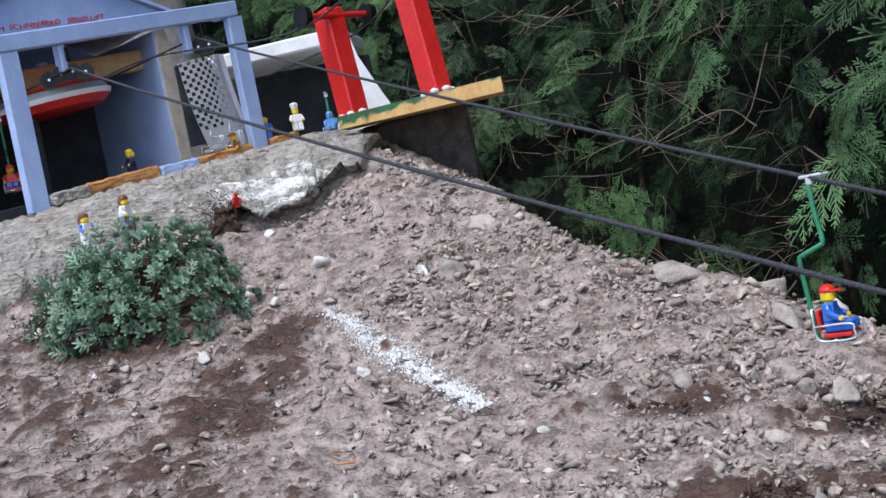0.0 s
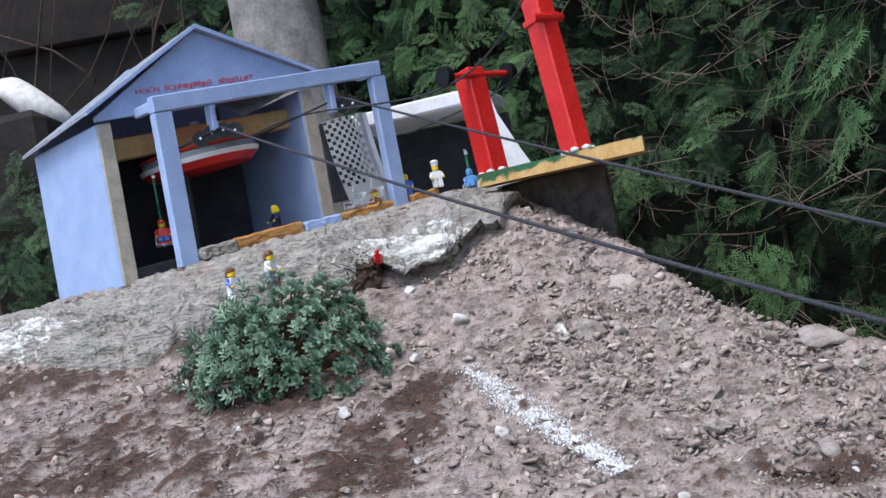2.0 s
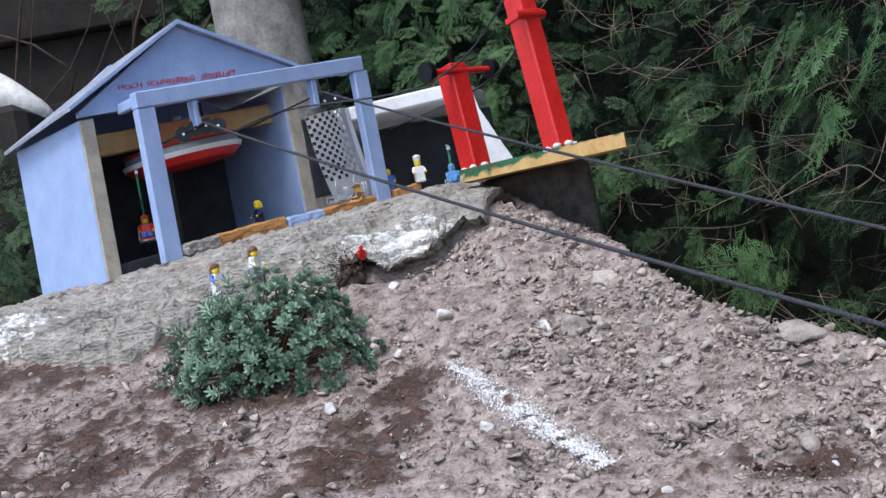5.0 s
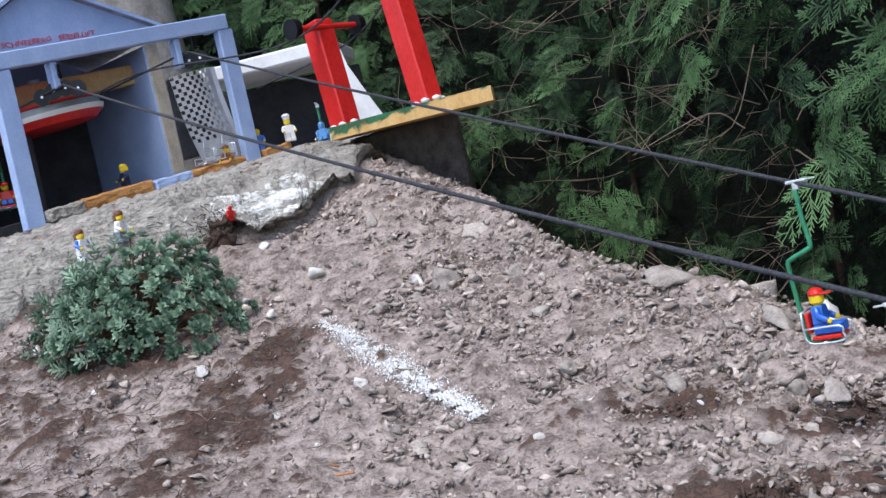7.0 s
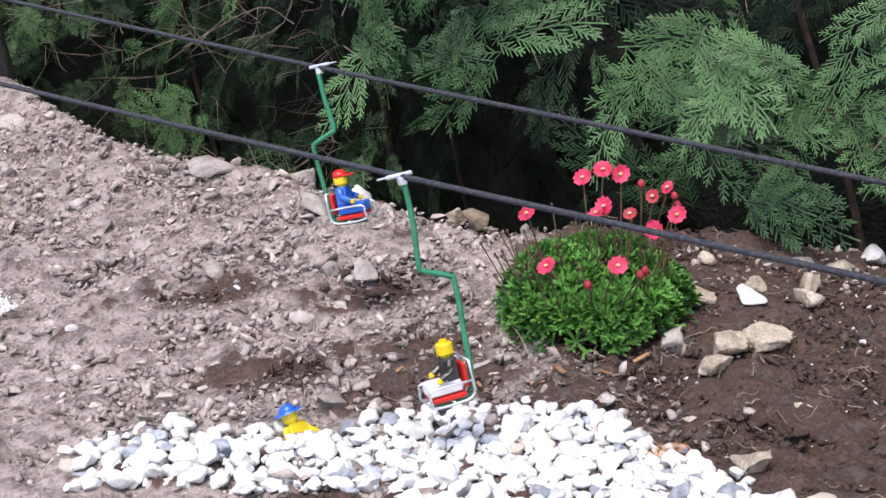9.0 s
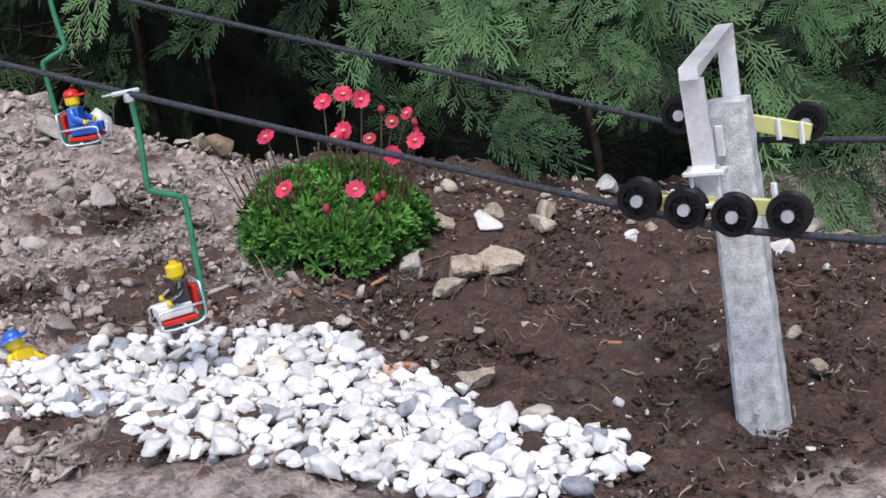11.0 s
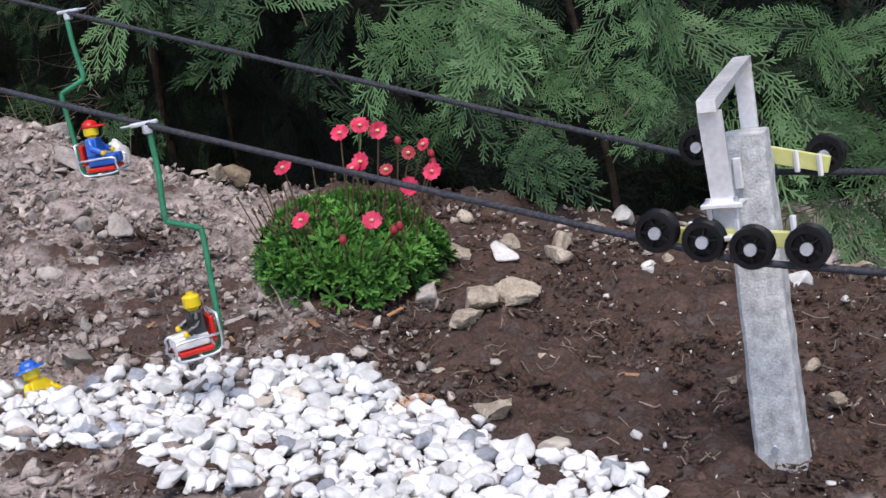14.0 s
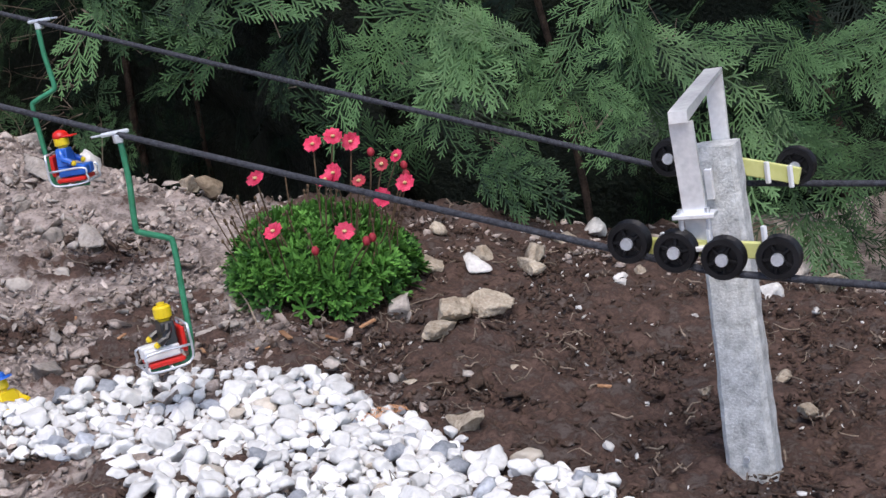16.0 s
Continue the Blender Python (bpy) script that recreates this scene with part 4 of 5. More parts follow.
cable("tower_cable", bend([Vector((-0.26, 1.86, 1.07)), a1 + ax1 * 0.058 + Vector((0, 0, -0.013)), Vector((0.05, 1.36, 1.14)), Vector((0.17, 1.14, 1.27))], 8), 0.0014, "black rope over the red towers")

# ---- concrete pylon with its roller batteries ----
def pylon():
    c = Vector((0.499, 0.312, 0))
    along = Vector((-0.607, 0.795, 0))          # cable direction
    side = Vector((-0.795, -0.607, 0))          # towards the front rope
    ob = thing("concrete_pylon", (c.x, c.y, 0.47), "cast concrete lift pylon with an aluminium bracket on top", "pylon")
    R = Matrix((( -along.x, -side.x, 0, c.x), (-along.y, -side.y, 0, c.y), (0, 0, 1, 0), (0, 0, 0, 1)))
    bm = bmesh.new()
    rows = []
    nz = 22
    for k in range(nz + 1):
        f = k / nz
        z = 0.455 + f * 0.192
        hw, hd = 0.0128 - 0.0024 * f, 0.0105 - 0.002 * f
        ring = []
        for x, y in ((-1, -0.72), (-0.8, -1), (0.8, -1), (1, -0.72), (1, 0.72), (0.8, 1), (-0.8, 1), (-1, 0.72)):
            p = R @ Vector((x * hw, y * hd, z))
            ring.append(bm.verts.new(p + 0.0009 * noise.noise_vector(p * 130)))
        rows.append(ring)
    for r0, r1 in zip(rows, rows[1:]):
        for e in range(8):
            bm.faces.new((r0[e], r0[(e + 1) % 8], r1[(e + 1) % 8], r1[e]))
    bm.faces.new(rows[0][::-1]); bm.faces.new(rows[-1])
    part("column", bm, M_CONCRETE, ob)
    bm = bmesh.new()
    p = R @ Vector((-0.001, -0.0105, 0.4885))
    cyl(bm, p, p + side * 0.002, 0.0016, None, 10)
    part("bolt", bm, M_STEEL, ob, "small rusty bolt")
    # bracket: an inverted U of flat bar across the top, its near leg reaching down to the rollers
    f = -side
    def flat(name, pts, w):
        bm = bmesh.new()
        rows = []
        for i, p in enumerate(pts):
            rows.append([bm.verts.new(R @ (Vector(p) + Vector(q))) for q in w[i]])
        for r0, r1 in zip(rows, rows[1:]):
            for e in range(4):
                bm.faces.new((r0[e], r0[(e + 1) % 4], r1[(e + 1) % 4], r1[e]))
        bm.faces.new(rows[0][::-1]); bm.faces.new(rows[-1])
        return part(name, bm, M_ALU, ob, "bright aluminium flat bar")
    vert = [(-0.0042, -0.0011, 0), (0.0042, -0.0011, 0), (0.0042, 0.0011, 0), (-0.0042, 0.0011, 0)]
    hor = [(-0.0042, 0, -0.0011), (0.0042, 0, -0.0011), (0.0042, 0, 0.0011), (-0.0042, 0, 0.0011)]
    wide = [(q[0] * 1.25, q[1], q[2]) for q in vert]
    edge = [(-0.0042, 0, -0.004), (0.0042, 0, -0.004), (0.0042, 0, 0.0011), (-0.0042, 0, 0.0011)]
    flat("bracket_leg", [(0, 0.012, 0.628), (0, 0.012, 0.68)], [vert, vert])
    flat("bracket_top", [(0, 0.0132, 0.6805), (0, -0.0595, 0.672), (0, -0.0615, 0.6715)], [hor, edge, edge])
    flat("bracket_leg", [(0, -0.0575, 0.6675), (0, -0.0505, 0.6085)], [wide, wide])
    for z, hw in ((0.6235, 0.0095), (0.6085, 0.007)):
        bm = bmesh.new()
        box(bm, (-hw, -0.058, z), (hw, -0.049, z + 0.0022), 0.0004, R)
        part("clamp", bm, M_ALU, ob)
    for x in (-0.0062, 0.0062):
        bm = bmesh.new()
        cyl(bm, R @ Vector((x, -0.0552, 0.607)), R @ Vector((x, -0.0552, 0.628)), 0.0012, None, 8)
        part("threaded_rod", bm, M_STEEL, ob)
    bm = bmesh.new()
    box(bm, (-0.0045, -0.0125, 0.622), (-0.0008, -0.0095, 0.637), 0.0004, R)
    part("lug", bm, M_ALU, ob, "small metal lug on the column")

    def battery(base, zs, offs, label, tilt, near=False):
        ob2 = thing("roller_battery", base, label, "roller battery", group="roller batteries")
        bm = bmesh.new()
        m = Matrix(((along.x, side.x, 0, base.x), (along.y, side.y, 0, base.y), (0, 0, 1, base.z), (0, 0, 0, 1)))
        ln = max(abs(o) for o in offs) + 0.006
        b0, b1 = (0.005, 0.0075) if near else (-0.0075, -0.0045)
        box(bm, (-ln + 0.002 if near else -ln, b0, -0.0045 if near else -0.003), (0.024 if near else ln, b1, 0.004 if near else 0.0045), 0.0004, m @ Matrix.Rotation(tilt, 4, "Y"))
        part("beam", bm, M_LIME, ob2, "pale yellow plastic beam")
        for o, dz in zip(offs, zs):
            p = m @ Vector((o, 0, dz))
            bm = bmesh.new()
            prof = [(0.0092, -0.0045), (0.0098, -0.003), (0.0082, -0.001), (0.0082, 0.001), (0.0098, 0.003), (0.0092, 0.0045), (0.0068, 0.0045), (0.0062, 0.0022), (0.0036, 0.0022), (0.003, 0.0045)]
            seg = 28
            rings = [[bm.verts.new(p + side * y + (along * math.cos(t) + Vector((0, 0, 1)) * math.sin(t)) * r) for t in [2 * math.pi * k / seg for k in range(seg)]] for r, y in prof]
            for r0, r1 in zip(rings, rings[1:]):
                for k in range(seg):
                    bm.faces.new((r0[k], r0[(k + 1) % seg], r1[(k + 1) % seg], r1[k]))
            bm.faces.new(rings[0]); bm.faces.new(rings[-1][::-1])
            w = part("wheel", bm, M_BLACK, ob2, "black spoked plastic wheel")
            bm = bmesh.new()
            cyl(bm, p + side * 0.0035, p + side * 0.0062, 0.003, 0.0027, 16)
            part("axle_bolt", bm, M_STEEL, w, "zinc bolt head")
            for k in range(5):
                t = 2 * math.pi * k / 5 + o * 40
                bm = bmesh.new()
                e = along * math.cos(t) + Vector((0, 0, 1)) * math.sin(t)
                cyl(bm, p + e * 0.003 + side * 0.003, p + e * 0.0066 + side * 0.003, 0.0009, None, 6)
                part("spoke", bm, M_BLACK, w)
        for o in (0.023, -0.02, -0.031) if near else offs[1:]:
            bm = bmesh.new()
            q = m @ Vector((o + (0 if near else 0.006), 0.0085 if near else -0.003, o * 0.26 if near else 0.0055))
            box(bm, (-0.001, -0.0012, -0.0065), (0.001, 0.0012, 0.0045), 0.0003, Matrix.Translation(q))
            part("peg", bm, P_WHITE, ob2, "small white peg")
        return ob2

    fr = Vector((0.4547, 0.274, 0.608))
    battery(fr, (0.0075, 0.002, -0.0025, -0.0035), (0.0335, 0.0125, -0.0085, -0.0325), "four black wheels on a pale yellow beam riding the front rope", radians(-6))
    bk = Vector((0.524, 0.334, 0.632))
    battery(bk, (0.0045, -0.0055), (0.030, -0.0325), "black wheels behind a pale yellow beam riding the back rope", radians(-15), True)
    bm = bmesh.new()
    cyl(bm, R @ Vector((0, 0.008, 0.633)), bk - Vector((0, 0, 0.0)), 0.002, None, 8)
    part("axle", bm, M_STEEL, ob)


pylon()


# ---- toy figures: each one plain mesh ----
def toy_figure(name, at, yaw, torso, legs, head=P_YELLOW, hat=None, hat_kind="cap", seated=False, label="", arms=None, scale=1.0, tilt=0.0):
    mats = [torso, legs, head, hat or head, arms or torso]
    bm = bmesh.new()
    z0 = 0.0125
    if seated:
        z0 = 0.007
        box(bm, (-0.0079, -0.016, 0.0), (-0.0004, 0.004, 0.007), 0.0008, mi=1)
        box(bm, (0.0004, -0.016, 0.0), (0.0079, 0.004, 0.007), 0.0008, mi=1)
    else:
        for s in (-1, 1):
            box(bm, (min(s * 0.0004, s * 0.0079), -0.004, 0.0), (max(s * 0.0004, s * 0.0079), 0.004, 0.0125), 0.0007, mi=1)
            box(bm, (min(s * 0.0005, s * 0.0078), -0.0068, 0.0), (max(s * 0.0005, s * 0.0078), -0.003, 0.004), 0.0006, mi=1)
    vs = box(bm, (-0.0079, -0.004, z0), (0.0079, 0.004, z0 + 0.0128), 0.0008, mi=0)
    for v in vs:
        v.co.x *= 1 - 0.3 * (v.co.z - z0) / 0.0128
    for s in (-1, 1):
        sh = Vector((s * 0.0064, 0, z0 + 0.0112))
        el = Vector((s * 0.0094, -0.002, z0 + 0.0055))
        ha = Vector((s * 0.0092, -0.0075, z0 + 0.0025))
        tube(bm, [sh, (sh + el) / 2 + Vector((s * 0.0007, 0, 0)), el, (el + ha) / 2, ha], 0.0022, 8, mi=4)
        ball(bm, ha + Vector((0, -0.0012, -0.0006)), 0.0021, 1, mi=2)
    hz = z0 + 0.0128
    cyl(bm, (0, 0, hz), (0, 0, hz + 0.0012), 0.0032, None, 14, mi=2)
    cyl(bm, (0, 0, hz + 0.0012), (0, 0, hz + 0.0022), 0.0040, 0.0051, 18, mi=2)
    cyl(bm, (0, 0, hz + 0.0022), (0, 0, hz + 0.0078), 0.0051, None, 18, mi=2)
    cyl(bm, (0, 0, hz + 0.0078), (0, 0, hz + 0.0088), 0.0051, 0.004, 18, mi=2)
    if hat:
        if hat_kind == "cap":
            ball(bm, (0, 0, hz + 0.0085), 0.0057, 2, (1, 1, 0.75), mi=3)
            box(bm, (-0.0045, -0.0105, hz + 0.0072), (0.0045, -0.003, hz + 0.0084), 0.0005, mi=3)
        elif hat_kind == "hair":
            ball(bm, (0, 0.0006, hz + 0.0078), 0.0061, 2, (1, 1, 0.85), mi=3)
            box(bm, (-0.0055, 0.0, hz + 0.001), (0.0055, 0.0062, hz + 0.008), 0.0012, mi=3)
        elif hat_kind == "chef":
            cyl(bm, (0, 0, hz + 0.0085), (0, 0, hz + 0.013), 0.0052, 0.0058, 16, mi=3)
            ball(bm, (0, 0, hz + 0.0145), 0.0066, 2, (1, 1, 0.6), mi=3)
        elif hat_kind == "wide":
            cyl(bm, (0, 0, hz + 0.0072), (0, 0, hz + 0.0086), 0.0092, 0.0086, 20, mi=3)
            ball(bm, (0, 0, hz + 0.009), 0.0058, 2, (1, 1, 0.75), mi=3)
    else:
        cyl(bm, (0, 0, hz + 0.0088), (0, 0, hz + 0.0104), 0.0024, None, 12, mi=2)
    m = Matrix.Translation(at) @ Matrix.Rotation(radians(yaw), 4, "Z") @ Matrix.Rotation(radians(tilt), 4, "X") @ Matrix.Diagonal((scale, scale, scale, 1))
    bmesh.ops.transform(bm, matrix=m, verts=bm.verts)
    return tagged(part(name, bm, mats), label, "toy figure", group="toy figures")


def ground_at(x, y, dz=0.0):
    return Vector((x, y, cz_at(x, y) + dz))


toy_figure("toy_figure", Vector((-0.408, 1.287, 0.84)), 60, P_WHITE, P_WHITE, P_YELLOW, P_BROWN, "hair", label="small plastic toy figure in white with brown hair and blue arms", arms=P_BLUE)
toy_figure("toy_figure", Vector((-0.364, 1.299, 0.852)), 70, P_WHITE, P_GREY, P_YELLOW, P_BROWN, "hair", label="small plastic toy figure with grey legs and brown hair", arms=P_WHITE, tilt=6)
toy_figure("toy_figure", H(0.192, 0.045, 0.0005), -45, P_NAVY, P_NAVY, P_YELLOW, P_YELLOW, "hair", label="small plastic toy figure in navy with yellow hair on the porch")
toy_figure("toy_figure", Vector((-0.214, 1.782, 0.968)), 20, P_WHITE, P_WHITE, P_YELLOW, P_WHITE, "chef", label="small plastic toy figure in white with a tall white hat")
toy_figure("toy_figure", Vector((-0.262, 1.772, 0.962)), 10, P_BLUE, P_BLUE, P_YELLOW, None, label="small plastic toy figure in blue behind the portal post")
toy_figure("toy_figure", H(0.345, 0.0, -0.014), -20, P_BROWN, P_GREY, P_YELLOW, P_BROWN, "cap", label="small plastic toy figure in brown beside the sill")
toy_figure("toy_figure", Vector((-0.152, 1.69, 0.95)), 0, P_SKY, P_SKY, P_SKY, P_SKY, "hair", True, label="small plastic toy figure in light blue seated in a parked chair", scale=0.85)
gz0 = lz(0.189, 0.605)
toy_figure("toy_figure", Vector((0.188, 0.602, gz0 - 0.015)), 35, P_YELLOW, P_YELLOW, P_YELLOW, P_BLUE, "wide", label="yellow plastic toy figure with blue hat half buried in pebbles", tilt=-14)


def lift_chair(name, at, yaw, seat_m, label, drop=0.112, hanger_m=M_GREEN_WIRE):
    """Grip on the rope at the given place, bent hanger, wire chair with a slab seat. The chair faces -y before turning."""
    ob = thing(name, at, label, "lift chair", group="lift chairs")
    m = Matrix.Translation(at) @ Matrix.Rotation(radians(yaw), 4, "Z")

    def run(pts, r, nm, mt, lab=""):
        bm = bmesh.new()
        tube(bm, [m @ Vector(p) for p in pts], r, 7)
        part(nm, bm, mt, ob, lab, smooth=True)
    bm = bmesh.new()
    box(bm, (-0.0016, -0.009, -0.0004), (0.0016, 0.007, 0.002), 0.0008, m)
    box(bm, (-0.0013, -0.014, 0.0004), (0.0013, -0.0085, 0.0015), 0.0004, m)
    box(bm, (-0.002, -0.0024, -0.005), (0.003, 0.0024, -0.0002), 0.0006, m)
    part("grip", bm, M_STEEL, ob, "bright metal rope grip")
    d = -drop
    run(bend([(0.0, 0.001, -0.004), (0.0, 0.001, d * 0.2), (0.0, -0.001, d * 0.39), (0.0, 0.002, d * 0.425), (0.0, 0.0145, d * 0.47), (0.0, 0.0175, d * 0.51), (0.0, 0.0165, d * 0.75), (0.0, 0.015, d * 0.97), (0.0, 0.01, d * 1.012), (0.0, -0.01, d * 1.02)], 5), 0.0018, "hanger", hanger_m, "green enamelled bent hanger")
    z = d
    bm = bmesh.new()
    box(bm, (-0.0098, -0.012, z + 0.001), (0.0098, 0.0085, z + 0.004), 0.0008, m)
    part("seat", bm, seat_m, ob, "coloured plastic seat slab")
    bm = bmesh.new()
    box(bm, (-0.0098, 0.0085, z + 0.006), (0.0098, 0.011, z + 0.0205), 0.0008, m @ Matrix.Translation((0, 0, 0)))
    part("backrest", bm, seat_m, ob)
    for x in (-0.0112, 0.0112):
        run(bend([(x, 0.0125, z + 0.0215), (x, 0.012, z + 0.002), (x, 0.0, z - 0.001), (x, -0.0138, z), (x, -0.01385, z + 0.005), (x, -0.012, z + 0.0098), (x, 0.012, z + 0.0098)], 4), 0.0008, "side_rail", M_STEEL, "bent silver wire rail")
    for y, zz in ((-0.0138, z), (0.0, z - 0.0005), (0.0125, z + 0.0215)):
        run([(-0.0112, y, zz), (0.0112, y, zz)], 0.0008, "cross_wire", M_STEEL)
    return m, z


def riders(at, yaw, seat_m, label, drop=0.112, fig=None, hanger_m=M_GREEN_WIRE):
    m, z = lift_chair("lift_chair", at, yaw, seat_m, label, drop, hanger_m)
    if fig:
        p = m @ Vector((0.0, 0.003, z + 0.0046))
        toy_figure("toy_figure", p, yaw, fig[0], fig[1], P_YELLOW, fig[2], "cap", True, label=fig[3])


riders(on_front(0.208), -90, P_RED, "lift chair with green hanger and red seat on the front rope", 0.132, (P_BLACK, P_WHITE, None, "toy figure in black with white legs on a lift chair"))
riders(on_back(0.296), 58, P_RED, "lift chair with green hanger and red seat on the back rope", 0.111, (P_BLUE, P_BLUE, P_RED, "toy figure in blue with red cap on a lift chair"))
riders(H(0.036, 0.095, 0.122), 20, P_RED, "lift chair with green hanger and red seat inside the station", 0.1, (P_RED, P_BLUE, P_RED, "toy figure in red with red cap on a lift chair"))
for a, b2 in ((0.33, 0.03), (0.352, 0.012)):
    lift_chair("parked_chair", H(a, b2, 0.044), -30, M_STEEL, "silver wire lift chair parked beside the punched panel", 0.04, M_STEEL)
lift_chair("parked_chair", Vector((-0.152, 1.693, 1.004)), 0, P_SKY, "light blue lift chair parked by the white station", 0.06, M_GREEN_WIRE)

# ---- stones ----
def rock_mesh(name, seed, sub=2, rough=0.35, flat=0.75, cuts=4, deep=(0.45, 0.8)):
    """A stone of unit radius: a ball pressed by a few planes and roughened."""
    r = random.Random(seed)
    bm = bmesh.new()
    bmesh.ops.create_icosphere(bm, subdivisions=sub, radius=1.0)
    planes = [(Vector((r.gauss(0, 1), r.gauss(0, 1), r.gauss(0, 1))).normalized(), r.uniform(*deep)) for _ in range(cuts)]
    off = Vector((r.uniform(0, 50), r.uniform(0, 50), r.uniform(0, 50)))
    sx, sy = r.uniform(0.75, 1.2), r.uniform(0.65, 1.0)
    for v in bm.verts:
        for n, d in planes:
            k = v.co.dot(n)
            if k > d:
                v.co -= n * (k - d) * 0.97
        v.co *= 1 + rough * noise.fractal(v.co * 1.3 + off, 1.0, 2.0, 3)
        v.co = Vector((v.co.x * sx, v.co.y * sy, v.co.z * flat))
    me = bpy.data.meshes.new(name)
    bm.to_mesh(me)
    bm.free()
    return me


def spin(r, tilt=0.4):
    return Euler((r.gauss(0, tilt), r.gauss(0, tilt), r.uniform(0, 6.28))).to_matrix().to_4x4()


def slope_turn(x, y):
    """Turns up to the ground's normal."""
    e = 0.01
    n = Vector((-(lz(x + e, y) - lz(x - e, y)) / (2 * e), -(lz(x, y + e) - lz(x, y - e)) / (2 * e), 1)).normalized()
    return Vector((0, 0, 1)).rotation_difference(n).to_matrix().to_4x4()


ROCKS = [rock_mesh("rock", 100 + k, 3, 0.3, 0.7, 10, (0.35, 0.7)) for k in range(7)]
SLABS = [rock_mesh("slab", 140 + k, 3, 0.25, 0.32, 10, (0.35, 0.7)) for k in range(5)]
for me in ROCKS + SLABS:
    me.materials.append(M_ROCK)
    me.shade_smooth()
rr = random.Random(8)


def stone(x, y, size, m, label, group, slab=False, sink=0.35):
    me = rr.choice(SLABS if slab else ROCKS)
    if m is not M_ROCK:
        me = me.copy()
        me.materials[0] = m
    ob = new("stone", me)
    z = lz(x, y)
    ob.matrix_world = Matrix.Translation((x, y, z + size * 0.5 * (0.12 if slab else 0.62 - sink))) @ slope_turn(x, y) @ spin(rr, 0.2) @ Matrix.Diagonal((size * 0.68, size * 0.68, size * 0.6, 1))
    return tagged(ob, label, "stone", group=group)


PALE = [(-0.136, 1.187, 0.025), (-0.084, 0.972, 0.0115), (0.063, 0.824, 0.0215), (-0.208, 1.164, 0.012), (-0.179, 1.13, 0.0095), (-0.415, 1.158, 0.014), (-0.432, 1.141, 0.0125),
        (-0.116, 0.875, 0.0086), (-0.157, 0.938, 0.0071), (0.112, 0.874, 0.0094), (0.135, 0.866, 0.0065), (0.099, 0.849, 0.011), (-0.145, 0.817, 0.0063), (-0.121, 1.274, 0.008),
        (-0.193, 1.263, 0.015), (-0.024, 1.135, 0.016), (-0.239, 1.041, 0.016), (0.193, 0.842, 0.0064)]
for x, y, d in PALE:
    stone(x, y, d, M_WHITE_STONE, "small chalky white stone lying on the earth", "white stones")
GREY = [(0.005, 1.124, 0.03), (0.077, 1.111, 0.02), (0.18, 0.875, 0.0283), (0.293, 0.815, 0.0274), (0.332, 0.942, 0.0281), (-0.006, 1.306, 0.021), (0.145, 0.947, 0.0175), (0.1, 0.933, 0.0173),
        (0.268, 0.837, 0.0162), (0.256, 0.888, 0.0145), (0.259, 0.772, 0.0218), (0.237, 0.992, 0.0131), (-0.061, 1.101, 0.0142), (-0.069, 1.26, 0.0192), (0.232, 0.884, 0.012), (0.327, 0.938, 0.026),
        (0.215, 0.634, 0.027), (0.24, 0.617, 0.0166), (0.226, 0.77, 0.0173), (0.449, 0.615, 0.0257)]
for x, y, d in GREY:
    stone(x, y, d, M_ROCK, "grey rubble stone bedded in dry earth", "grey stones")
SLAB = [(0.04, 1.201, 0.034), (0.213, 1.042, 0.038), (0.288, 0.937, 0.0455), (0.287, 1.002, 0.032), (0.089, 1.036, 0.0215), (0.001, 0.801, 0.0175), (0.333, 0.723, 0.0189), (0.326, 0.645, 0.0194), (0.293, 0.949, 0.03), (-0.03, 0.84, 0.02)]
for x, y, d in SLAB:
    stone(x, y, d, M_ROCK, "flat grey stone slab bedded in the slope", "flat stones", True)
BED = [(0.504, 0.658, 0.0232), (0.554, 0.673, 0.0218), (0.568, 0.624, 0.0211), (0.601, 0.677, 0.0247), (0.403, 0.435, 0.03), (0.471, 0.494, 0.0099), (0.546, 0.407, 0.0103), (0.596, 0.396, 0.0124),
       (0.573, 0.352, 0.015), (0.762, 0.527, 0.031), (0.406, 0.512, 0.0091), (0.297, 0.678, 0.01), (0.555, 0.751, 0.02), (0.445, 0.643, 0.0081), (0.66, 0.62, 0.012), (0.64, 0.5, 0.009)]
for x, y, d in BED:
    stone(x, y, d, M_TAN, "tan limestone pebble on dark potting soil", "bed stones", sink=0.2)
BRIGHT = [(0.531, 0.643, 0.024), (0.7, 0.735, 0.027), (0.618, 0.587, 0.0126), (0.694, 0.512, 0.0188), (0.455, 0.377, 0.0075), (0.376, 0.542, 0.0078), (0.422, 0.354, 0.0133), (0.691, 0.466, 0.0089), (0.619, 0.504, 0.0071), (0.61, 0.575, 0.012)]
for x, y, d in BRIGHT:
    stone(x, y, d, M_WHITE_STONE, "bright white stone on dark potting soil", "white stones", sink=0.2)
M_BROWN = mat("brown_stone", (0.15, 0.11, 0.075), (0.37, 0.285, 0.2), 50, 0.9, 0.9, 0.004, fine=7, spec=0.2)
for x, y, d, m in ((0.8, 0.645, 0.058, M_BROWN), (0.825, 0.60, 0.04, M_BROWN), (0.755, 0.67, 0.03, M_TAN), (0.405, 0.85, 0.034, M_BROWN), (0.428, 0.835, 0.028, M_BROWN), (0.39, 0.87, 0.022, M_TAN), (0.328, 0.932, 0.03, M_WHITE_STONE), (0.66, 0.72, 0.022, M_TAN), (0.63, 0.735, 0.02, M_ROCK), (0.72, 0.7, 0.026, M_ROCK), (0.78, 0.58, 0.02, M_ROCK)):
    stone(x, y, d, m, "rough tan stone at the foot of the hedge", "hedge foot stones", sink=0.3)
